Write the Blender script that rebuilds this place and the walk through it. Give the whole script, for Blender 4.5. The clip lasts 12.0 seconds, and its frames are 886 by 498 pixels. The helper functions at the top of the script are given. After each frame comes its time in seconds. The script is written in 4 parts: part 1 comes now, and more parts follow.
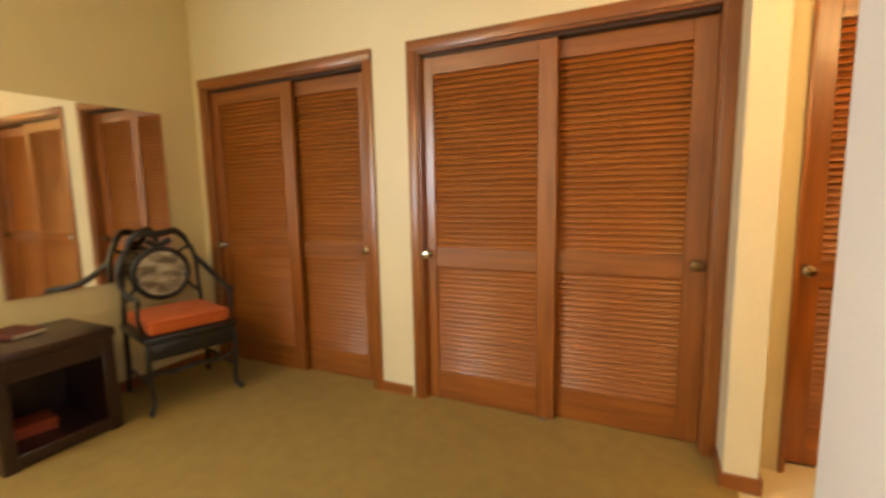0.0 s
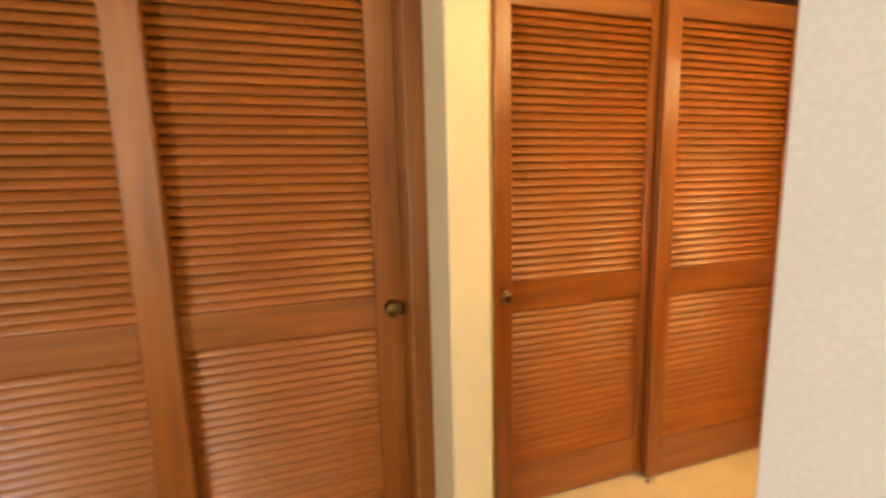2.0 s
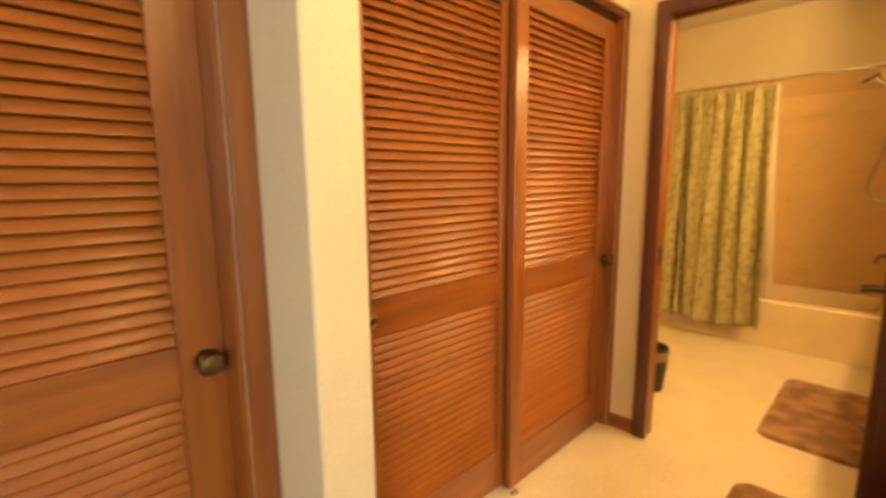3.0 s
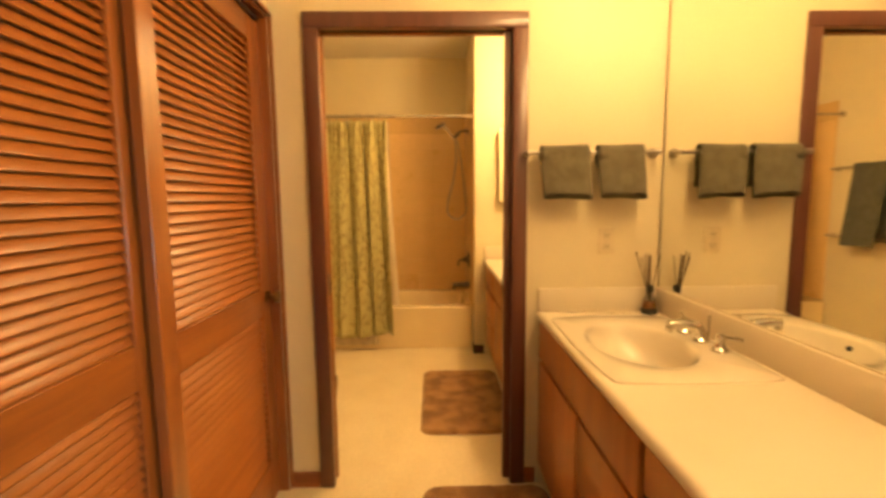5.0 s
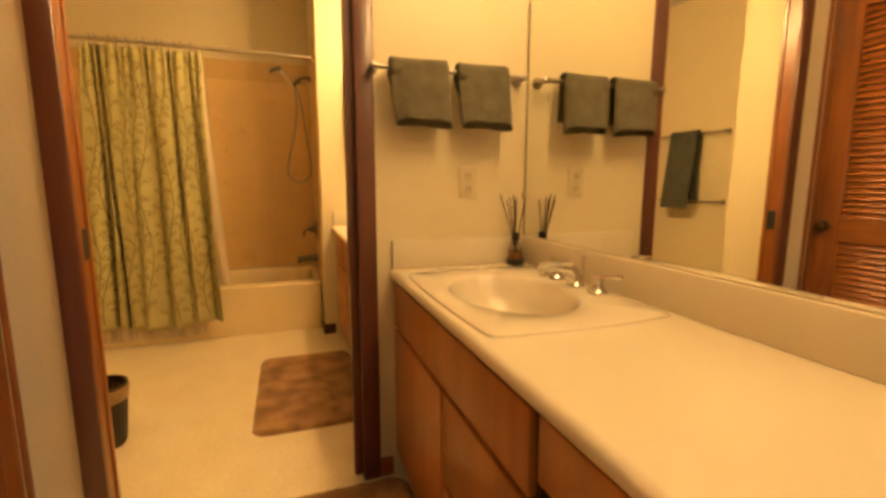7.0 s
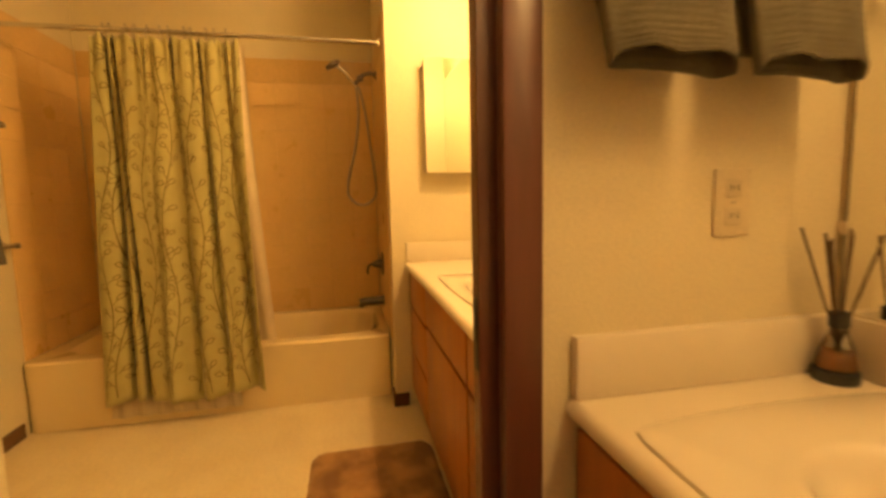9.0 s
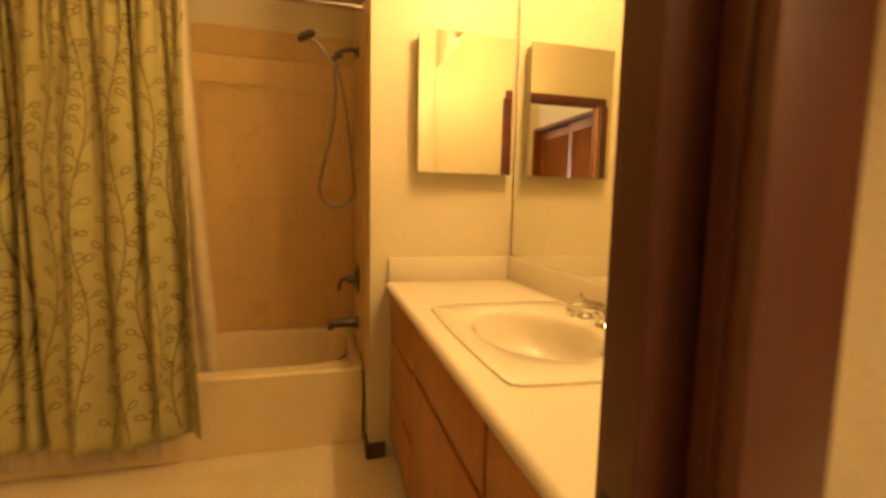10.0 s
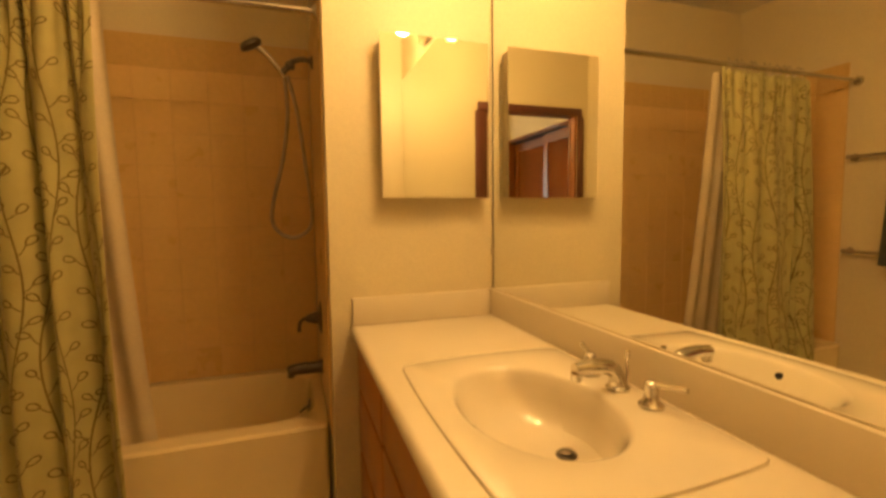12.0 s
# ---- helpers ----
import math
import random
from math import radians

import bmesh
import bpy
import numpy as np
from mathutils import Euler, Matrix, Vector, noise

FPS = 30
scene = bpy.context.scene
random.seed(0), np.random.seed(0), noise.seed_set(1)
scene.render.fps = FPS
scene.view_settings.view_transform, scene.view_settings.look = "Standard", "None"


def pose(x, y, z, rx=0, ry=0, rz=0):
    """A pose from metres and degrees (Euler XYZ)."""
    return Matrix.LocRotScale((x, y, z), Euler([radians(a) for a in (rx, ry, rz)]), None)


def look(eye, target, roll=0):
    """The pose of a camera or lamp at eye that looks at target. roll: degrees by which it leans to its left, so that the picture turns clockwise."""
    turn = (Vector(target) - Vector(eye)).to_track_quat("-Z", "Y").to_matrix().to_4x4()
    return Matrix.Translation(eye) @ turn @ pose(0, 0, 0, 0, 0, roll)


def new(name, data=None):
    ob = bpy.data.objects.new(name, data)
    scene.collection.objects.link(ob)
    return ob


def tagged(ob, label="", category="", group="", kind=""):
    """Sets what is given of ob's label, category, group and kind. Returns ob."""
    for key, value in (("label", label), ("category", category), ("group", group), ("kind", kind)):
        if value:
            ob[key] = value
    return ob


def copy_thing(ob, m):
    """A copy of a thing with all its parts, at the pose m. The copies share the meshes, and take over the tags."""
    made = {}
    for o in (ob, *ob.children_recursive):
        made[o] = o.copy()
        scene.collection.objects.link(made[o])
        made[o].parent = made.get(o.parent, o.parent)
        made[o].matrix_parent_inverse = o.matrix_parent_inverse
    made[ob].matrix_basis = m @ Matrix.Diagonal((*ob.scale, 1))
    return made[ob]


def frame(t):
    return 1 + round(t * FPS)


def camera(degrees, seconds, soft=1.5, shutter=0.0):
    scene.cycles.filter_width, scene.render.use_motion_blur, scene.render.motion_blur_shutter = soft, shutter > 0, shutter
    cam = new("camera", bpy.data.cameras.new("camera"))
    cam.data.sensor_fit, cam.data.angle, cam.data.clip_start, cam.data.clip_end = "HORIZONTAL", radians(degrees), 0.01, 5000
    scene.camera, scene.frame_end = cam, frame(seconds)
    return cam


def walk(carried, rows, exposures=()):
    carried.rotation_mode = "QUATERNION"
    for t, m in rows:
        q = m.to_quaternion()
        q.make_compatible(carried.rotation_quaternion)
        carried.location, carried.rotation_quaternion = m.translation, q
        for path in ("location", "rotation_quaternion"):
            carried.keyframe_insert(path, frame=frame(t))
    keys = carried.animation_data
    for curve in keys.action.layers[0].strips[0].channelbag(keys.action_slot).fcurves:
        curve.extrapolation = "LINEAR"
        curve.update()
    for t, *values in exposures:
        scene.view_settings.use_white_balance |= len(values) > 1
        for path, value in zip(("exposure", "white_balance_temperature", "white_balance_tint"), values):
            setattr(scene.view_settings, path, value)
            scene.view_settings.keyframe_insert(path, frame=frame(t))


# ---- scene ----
cam = camera(89.6, 12.0, soft=3.1, shutter=0.5)
PATH = [
    (0, (0.391, 0.344, 1.281), (-0.464, 2.135, 1.03), -1.1),
    (0.5, (0.346, 0.538, 1.288), (-0.201, 2.446, 1.037), -0.2),
    (1, (0.28, 0.76, 1.294), (0.106, 2.739, 1.063), 1.5),
    (1.5, (0.276, 0.997, 1.332), (0.502, 2.968, 1.078), 0.6),
    (2, (0.292, 1.257, 1.346), (0.892, 3.142, 1.045), -1.4),
    (2.5, (0.259, 1.551, 1.324), (1.299, 3.226, 0.988), -1.4),
    (3, (0.29, 1.679, 1.32), (1.665, 3.097, 1.011), -0.5),
    (3.5, (0.359, 1.777, 1.34), (2.0, 2.882, 1.047), 0.2),
    (5.5, (0.59, 2.021, 1.293), (2.549, 1.687, 1.068), -1.0),
    (6, (0.653, 1.963, 1.216), (2.56, 1.42, 0.957), -0.9),
    (6.5, (0.755, 1.889, 1.134), (2.615, 1.219, 0.834), -0.4),
    (8.5, (1.576, 1.904, 1.126), (3.512, 1.459, 0.89), 0.7),
    (9, (1.837, 1.893, 1.145), (3.782, 1.478, 0.932), -1.3),
    (9.5, (2.095, 1.901, 1.148), (4.038, 1.469, 0.945), -0.6),
    (10, (2.309, 1.864, 1.165), (4.229, 1.341, 0.962), 1.2),
    (10.5, (2.453, 1.828, 1.18), (4.338, 1.202, 0.947), 1.0),
    (11, (2.54, 1.789, 1.178), (4.411, 1.134, 0.919), -0.8),
    (11.5, (2.559, 1.784, 1.198), (4.445, 1.158, 0.967), -1.7),
    (12, (2.563, 1.783, 1.234), (4.454, 1.153, 1.079), -0.7),
]
walk(cam, [(t, look(eye, target, roll)) for t, eye, target, roll in PATH],
     exposures=((0.0, 0.64, 6500, 10), (1.0, 0.68, 6500, 10), (2.0, 0.70, 6500, 10), (3.0, 0.84, 6400, 10), (3.5, 0.84, 6500, 10), (5.5, 0.62, 6200, 9),
                (6.5, 0.48, 6200, 9), (8.5, 0.36, 7000, 11), (9.0, 0.30, 7100, 11), (9.5, 0.20, 7100, 12), (10.0, 0.04, 6700, 10), (10.5, 0.0, 6500, 10),
                (11.0, -0.06, 6600, 10), (12.0, -0.32, 6800, 11)))

# ---- light ----
world = bpy.data.worlds.new("sky_world")
scene.world = world
world.use_nodes = True
_wn = world.node_tree.nodes
_sky = _wn.new("ShaderNodeTexSky")
_sky.sky_type, _sky.sun_disc = "NISHITA", False
_sky.sun_elevation, _sky.sun_rotation = radians(35), radians(120)
_wn["Background"].inputs["Strength"].default_value = 0.08
world.node_tree.links.new(_sky.outputs["Color"], _wn["Background"].inputs["Color"])

WARM = (1.0, 0.60, 0.225)
BULB_BATH, BULB_HALL, DOME, WINDOW = 225.0, 90.0, 100.0, 84.0


# ---- materials ----
def surface(name, colour, rough=0.5, metal=0.0, second=None, scale=6.0, stretch=(1, 1, 1), bump=0.05, fine=120.0,
            coat=0.0, per_piece=0.0, spread=(0.35, 0.65), detail=4.0, sheen=0.0, spec=0.5, trans=0.0, grain=0.22, coat_rough=0.15):
    """A procedural surface: broad mottling between two colours, a fine grain that turns into relief and uneven gloss."""
    m = bpy.data.materials.new(name)
    m.use_nodes = True
    n, link = m.node_tree.nodes, m.node_tree.links.new
    b = n["Principled BSDF"]
    second = second or tuple(c * 0.82 for c in colour[:3]) + (1.0,)
    co, mp = n.new("ShaderNodeTexCoord"), n.new("ShaderNodeMapping")
    mp.inputs["Scale"].default_value = stretch
    link(co.outputs["Object"], mp.inputs["Vector"])
    big, small = n.new("ShaderNodeTexNoise"), n.new("ShaderNodeTexNoise")
    big.inputs["Scale"].default_value, big.inputs["Detail"].default_value = scale, detail
    small.inputs["Scale"].default_value, small.inputs["Detail"].default_value = fine, 3.0
    info = n.new("ShaderNodeObjectInfo")
    shift = n.new("ShaderNodeVectorMath")
    shift.operation = "MULTIPLY_ADD"
    link(info.outputs["Random"], shift.inputs[0])
    shift.inputs[1].default_value = (17.0, 31.0, 23.0)
    link(mp.outputs["Vector"], shift.inputs[2])
    link(shift.outputs[0], big.inputs["Vector"])
    link(shift.outputs[0], small.inputs["Vector"])
    ramp = n.new("ShaderNodeValToRGB")
    ramp.color_ramp.elements[0].position, ramp.color_ramp.elements[1].position = spread
    ramp.color_ramp.elements[0].color, ramp.color_ramp.elements[1].color = second, colour
    link(big.outputs["Fac"], ramp.inputs["Fac"])
    out = ramp.outputs["Color"]
    mix = n.new("ShaderNodeMix")
    mix.data_type, mix.blend_type = "RGBA", "MULTIPLY"
    mix.inputs["Factor"].default_value = grain
    link(out, mix.inputs["A"])
    link(small.outputs["Fac"], mix.inputs["B"])
    out = mix.outputs["Result"]
    if per_piece:
        hsv, rng = n.new("ShaderNodeHueSaturation"), n.new("ShaderNodeMapRange")
        rng.inputs["To Min"].default_value, rng.inputs["To Max"].default_value = 1 - per_piece, 1 + per_piece
        link(info.outputs["Random"], rng.inputs["Value"])
        link(rng.outputs["Result"], hsv.inputs["Value"])
        link(out, hsv.inputs["Color"])
        out = hsv.outputs["Color"]
    link(out, b.inputs["Base Color"])
    rr = n.new("ShaderNodeMapRange")
    rr.inputs["To Min"].default_value, rr.inputs["To Max"].default_value = max(rough - 0.08, 0.02), min(rough + 0.08, 1)
    link(big.outputs["Fac"], rr.inputs["Value"])
    link(rr.outputs["Result"], b.inputs["Roughness"])
    b.inputs["Metallic"].default_value = metal
    b.inputs["Specular IOR Level"].default_value = spec
    b.inputs["Coat Weight"].default_value, b.inputs["Coat Roughness"].default_value = coat, coat_rough
    b.inputs["Sheen Weight"].default_value = sheen
    b.inputs["Transmission Weight"].default_value = trans
    if bump:
        bp = n.new("ShaderNodeBump")
        bp.inputs["Strength"].default_value, bp.inputs["Distance"].default_value = bump, 0.004
        link(small.outputs["Fac"], bp.inputs["Height"])
        link(bp.outputs["Normal"], b.inputs["Normal"])
    return m


def glow(name, colour, strength):
    m = bpy.data.materials.new(name)
    m.use_nodes = True
    b = m.node_tree.nodes["Principled BSDF"]
    b.inputs["Base Color"].default_value = (0.9, 0.88, 0.8, 1)
    b.inputs["Emission Color"].default_value = (*colour, 1)
    b.inputs["Emission Strength"].default_value = strength
    return m


def plain(name, colour, rough=0.05, metal=0.0, trans=0.0, ior=1.45):
    m = bpy.data.materials.new(name)
    m.use_nodes = True
    b = m.node_tree.nodes["Principled BSDF"]
    b.inputs["Base Color"].default_value = colour
    b.inputs["Roughness"].default_value, b.inputs["Metallic"].default_value = rough, metal
    b.inputs["Transmission Weight"].default_value, b.inputs["IOR"].default_value = trans, ior
    return m


PAINT = surface("cream_wall_paint", (0.78, 0.69, 0.47, 1), 0.5, second=(0.75, 0.655, 0.435, 1), scale=1.3, bump=0.12, fine=160)
PAINT_BED = surface("yellow_cream_wall_paint", (0.81, 0.68, 0.36, 1), 0.5, second=(0.78, 0.645, 0.33, 1), scale=1.3, bump=0.12, fine=160)
PAINT_WHITE = surface("white_wall_paint", (0.85, 0.82, 0.78, 1), 0.42, second=(0.82, 0.79, 0.75, 1), scale=1.3, bump=0.12, fine=160)
CEIL = surface("ceiling_paint", (0.86, 0.83, 0.74, 1), 0.8, second=(0.83, 0.79, 0.69, 1), scale=1.5, bump=0.35, fine=90)
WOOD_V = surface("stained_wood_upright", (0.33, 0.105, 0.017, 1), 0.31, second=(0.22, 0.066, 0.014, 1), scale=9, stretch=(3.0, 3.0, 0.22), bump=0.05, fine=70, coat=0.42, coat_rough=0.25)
WOOD_H = surface("stained_wood_level", (0.33, 0.105, 0.017, 1), 0.36, second=(0.22, 0.068, 0.014, 1), scale=9, stretch=(0.22, 3.0, 3.0), bump=0.05, fine=70, coat=0.35)
WOOD_Y = surface("stained_wood_cross", (0.34, 0.105, 0.024, 1), 0.36, second=(0.22, 0.06, 0.013, 1), scale=9, stretch=(3.0, 0.22, 3.0), bump=0.05, fine=70, coat=0.35)
SLAT = surface("louvre_slat_wood", (0.35, 0.113, 0.018, 1), 0.38, spec=0.4, second=(0.285, 0.086, 0.013, 1), scale=8, stretch=(0.3, 3.0, 3.0), bump=0.012, fine=70, coat=0.08, per_piece=0.05)
# darker copy of the frame wood, with the doorway's shade in its colour
WOOD_D = surface("shaded_stained_wood", (0.140, 0.046, 0.029, 1), 0.42, second=(0.105, 0.034, 0.021, 1), scale=9, stretch=(3.0, 3.0, 0.22), bump=0.04, fine=70, coat=0.3)
CABINET = surface("cabinet_wood", (0.50, 0.190, 0.040, 1), 0.40, second=(0.41, 0.140, 0.026, 1), scale=7, stretch=(2.5, 2.5, 0.25), bump=0.04, fine=80, coat=0.2)
GAP = surface("dark_cabinet_carcass", (0.05, 0.022, 0.010, 1), 0.7, bump=0)
LAMINATE = surface("cream_laminate", (0.75, 0.67, 0.53, 1), 0.34, second=(0.72, 0.64, 0.49, 1), scale=3, bump=0.01, fine=260, coat=0.08, grain=0.06)
CERAMIC = surface("cream_porcelain", (0.76, 0.69, 0.56, 1), 0.12, second=(0.74, 0.665, 0.53, 1), scale=3, bump=0, coat=0.7, grain=0.0)
TUB = surface("tub_enamel", (0.85, 0.71, 0.43, 1), 0.18, second=(0.82, 0.67, 0.39, 1), scale=3, bump=0, coat=0.4, grain=0.03)
TILE = surface("beige_wall_tile", (0.80, 0.56, 0.255, 1), 0.30, second=(0.77, 0.535, 0.24, 1), scale=5, bump=0.0, fine=40, coat=0.12, grain=0.12, per_piece=0.012)
TILE_TRIM = surface("darker_border_tile", (0.70, 0.475, 0.20, 1), 0.34, second=(0.68, 0.46, 0.19, 1), scale=5, bump=0.0, fine=40, coat=0.08, per_piece=0.012)
GROUT = surface("tile_grout", (0.74, 0.51, 0.23, 1), 0.85, bump=0.1)
VINYL = surface("cream_vinyl_floor", (0.84, 0.72, 0.49, 1), 0.36, second=(0.79, 0.66, 0.43, 1), scale=5, bump=0.06, fine=55)
CARPET = surface("olive_carpet", (0.36, 0.235, 0.048, 1), 0.95, second=(0.315, 0.20, 0.040, 1), scale=14, bump=0.9, fine=420, sheen=0.05, detail=8)
RUG = surface("brown_rug_pile", (0.47, 0.26, 0.105, 1), 0.95, second=(0.22, 0.105, 0.038, 1), scale=8.0, bump=1.0, fine=300, sheen=0.15, detail=8, spread=(0.38, 0.62))
TERRY = surface("olive_grey_terry", (0.165, 0.145, 0.088, 1), 0.97, second=(0.12, 0.105, 0.062, 1), scale=20, bump=1.0, fine=330, sheen=0.1)
TERRY_B = surface("grey_terry", (0.10, 0.105, 0.09, 1), 0.97, second=(0.07, 0.075, 0.06, 1), scale=20, bump=1.0, fine=330, sheen=0.1)
LINER = surface("white_shower_liner", (0.76, 0.65, 0.45, 1), 0.45, second=(0.70, 0.59, 0.40, 1), scale=6, bump=0.03, trans=0.15)
CHROME = plain("polished_chrome", (0.62, 0.60, 0.56, 1), 0.08, 1.0)
NICKEL = surface("brushed_nickel", (0.52, 0.46, 0.38, 1), 0.32, 1.0, scale=12, bump=0.02)
DARK_NICKEL = surface("dark_brushed_metal", (0.20, 0.175, 0.15, 1), 0.30, 1.0, scale=12, bump=0.02)
BRASS = surface("aged_brass", (0.30, 0.20, 0.09, 1), 0.30, 1.0, second=(0.18, 0.12, 0.06, 1), scale=30, bump=0.03)
MIRROR = plain("mirror_glass", (0.90, 0.90, 0.84, 1), 0.008, 1.0)
EDGE = surface("mirror_edge", (0.22, 0.20, 0.15, 1), 0.3, bump=0)
GLASS = plain("clear_glass", (0.95, 0.96, 0.94, 1), 0.02, 0.0, 1.0)
BLACK = surface("black_plastic", (0.018, 0.017, 0.016, 1), 0.42, bump=0.02)
DARKWOOD = surface("dark_reddish_wood", (0.034, 0.010, 0.008, 1), 0.34, second=(0.020, 0.007, 0.006, 1), scale=8, stretch=(3, 0.3, 3), bump=0.04, coat=0.4)
EBONY = surface("black_lacquered_wood", (0.013, 0.012, 0.012, 1), 0.34, second=(0.007, 0.007, 0.007, 1), scale=8, bump=0.05, coat=0.2)
MARBLE = surface("veined_marble", (0.52, 0.46, 0.34, 1), 0.22, second=(0.15, 0.125, 0.085, 1), scale=9, stretch=(1, 0.7, 2.2), bump=0, detail=6, spread=(0.38, 0.60))
ORANGE = surface("orange_cushion_cloth", (0.60, 0.125, 0.012, 1), 0.85, second=(0.50, 0.090, 0.009, 1), scale=12, bump=0.5, fine=380, sheen=0.05)
PLATE = surface("almond_plastic", (0.73, 0.62, 0.41, 1), 0.4, bump=0)
BAMBOO = surface("diffuser_reed", (0.10, 0.055, 0.025, 1), 0.8, scale=30, bump=0.1)
AMBER = plain("amber_oil", (0.28, 0.12, 0.04, 1), 0.1)
BASE_DARK = surface("dark_wood_baseboard", (0.14, 0.048, 0.016, 1), 0.42, second=(0.09, 0.03, 0.010, 1), scale=8, bump=0.04, coat=0.2)


def curtain_cloth():
    """Green-gold cloth; the vine is embroidered on it as its own part."""
    m = surface("green_curtain_cloth", (0.50, 0.452, 0.192, 1), 0.82, second=(0.44, 0.395, 0.16, 1), scale=10, bump=0.3, fine=420, sheen=0.25)
    return m


CURTAIN = curtain_cloth()
STITCH = surface("embroidery_thread", (0.20, 0.155, 0.045, 1), 0.8, bump=0.2, fine=400)
GLOBE_BATH = glow("frosted_bulb_lit", WARM, BULB_BATH)
GLOBE_HALL = glow("frosted_bulb_lit_hall", WARM, BULB_HALL)
DOME_GLASS = glow("opal_dome_lit", (1.0, 0.64, 0.19), DOME)

# ---- building helpers ----
ROOT = {}


def thing(name, loc=(0, 0, 0), turn=0, label="", category="", group="", kind=""):
    ob = new(name)
    ob.empty_display_size = 0.1
    ob.matrix_basis = pose(*loc, 0, 0, turn)
    ROOT[ob.name] = pose(*loc, 0, 0, turn)
    return tagged(ob, label, category, group, kind)


def top(ob):
    while ob.parent:
        ob = ob.parent
    return ob


def part(name, bm, material, parent=None, label="", local=False, smooth=True, kind=""):
    """One bmesh as one mesh object, under a thing or a part; world coordinates unless local."""
    if parent is not None and not local and top(parent).name in ROOT:
        bm.transform(ROOT[top(parent).name].inverted())
    bmesh.ops.recalc_face_normals(bm, faces=bm.faces[:])
    me = bpy.data.meshes.new(name)
    bm.to_mesh(me)
    bm.free()
    me.materials.append(material)
    if smooth:
        me.shade_smooth()
        me.set_sharp_from_angle(angle=radians(38))
    ob = new(name, me)
    if parent is not None:
        ob.parent = parent
    return tagged(ob, label, kind=kind)


def box(bm, x0, x1, y0, y1, z0, z1, bevel=0.0, seg=1):
    vs = [bm.verts.new(v) for v in ((x0, y0, z0), (x1, y0, z0), (x1, y1, z0), (x0, y1, z0), (x0, y0, z1), (x1, y0, z1), (x1, y1, z1), (x0, y1, z1))]
    fs = [bm.faces.new([vs[i] for i in f]) for f in ((0, 3, 2, 1), (4, 5, 6, 7), (0, 1, 5, 4), (1, 2, 6, 5), (2, 3, 7, 6), (3, 0, 4, 7))]
    if bevel:
        es = list({e for f in fs for e in f.edges})
        bmesh.ops.bevel(bm, geom=es, offset=bevel, segments=seg, profile=0.5, affect="EDGES")
    return bm


def boxes(*rows, bevel=0.0, seg=1):
    bm = bmesh.new()
    for r in rows:
        box(bm, *r, bevel=bevel, seg=seg)
    return bm


def tube(bm, pts, r, seg=10, radii=None, flat=1.0):
    """A round bar along points, capped."""
    pts = [Vector(p) for p in pts]
    rings, up = [], None
    for i, p in enumerate(pts):
        d = (pts[min(i + 1, len(pts) - 1)] - pts[max(i - 1, 0)]).normalized()
        if up is None:
            up = d.orthogonal().normalized()
        up = (up - d * up.dot(d)).normalized()
        side = d.cross(up)
        rr = radii[i] if radii else r
        rings.append([bm.verts.new(p + rr * (math.cos(a) * up + flat * math.sin(a) * side)) for a in (2 * math.pi * k / seg for k in range(seg))])
    for a, b in zip(rings, rings[1:]):
        for k in range(seg):
            bm.faces.new((a[k], a[(k + 1) % seg], b[(k + 1) % seg], b[k]))
    bm.faces.new(rings[0][::-1])
    bm.faces.new(rings[-1])
    return bm


def lathe(bm, profile, centre, axis="z", seg=24, squash=(1, 1)):
    """Turns (radius, height) pairs about an axis through centre."""
    c, rings = Vector(centre), []
    for r, h in profile:
        ring = []
        for k in range(seg):
            a = 2 * math.pi * k / seg
            u, v = r * math.cos(a) * squash[0], r * math.sin(a) * squash[1]
            ring.append(bm.verts.new(c + Vector({"z": (u, v, h), "y": (u, h, v), "x": (h, u, v)}[axis])))
        rings.append(ring)
    for a, b in zip(rings, rings[1:]):
        for k in range(seg):
            bm.faces.new((a[k], a[(k + 1) % seg], b[(k + 1) % seg], b[k]))
    bm.faces.new(rings[0][::-1])
    bm.faces.new(rings[-1])
    return bm


def spline(pts, n=8):
    """A smooth line through points."""
    ps = [Vector(p) for p in pts]
    ps = [2 * ps[0] - ps[1]] + ps + [2 * ps[-1] - ps[-2]]
    out = []
    for a, b, c, d in zip(ps, ps[1:], ps[2:], ps[3:]):
        for k in range(n):
            s = k / n
            out.append(0.5 * ((2 * b) + (c - a) * s + (2 * a - 5 * b + 4 * c - d) * s * s + (3 * b - a - 3 * c + d) * s ** 3))
    return out + [ps[-2]]


def structure(name, bm, material, label, category, smooth=False):
    return tagged(part(name, bm, material, smooth=smooth), label, category, kind="structure")


# ---- large structure ----
H = 2.73                                     # ceiling height
XW, XP, XE, XB, XM, XT = -2.77, 0.75, 2.490, 2.572, 4.255, 5.20
YN, YS, YBN, YA = 2.68, 1.0, 3.54, 1.665
YBED = -2.40
OPEN_A1, OPEN_A2, OPEN_B = (-2.645, -1.235), (-0.868, 0.632), (0.945, 2.474)
OPEN_TOP = 2.075

structure("floor", boxes((-3.0, 5.4, -2.6, 3.6, -0.12, 0.0)), VINYL, "cream patterned sheet vinyl floor, slightly worn", "floor")
structure("carpet", boxes((XW, 0.745, YBED, YN + 0.1, 0.001, 0.010)), CARPET, "olive gold cut pile bedroom carpet", "carpet")
structure("ceiling", boxes((-3.0, 5.4, -2.6, 3.6, H, H + 0.12)), CEIL, "plain cream painted flat ceiling", "ceiling")


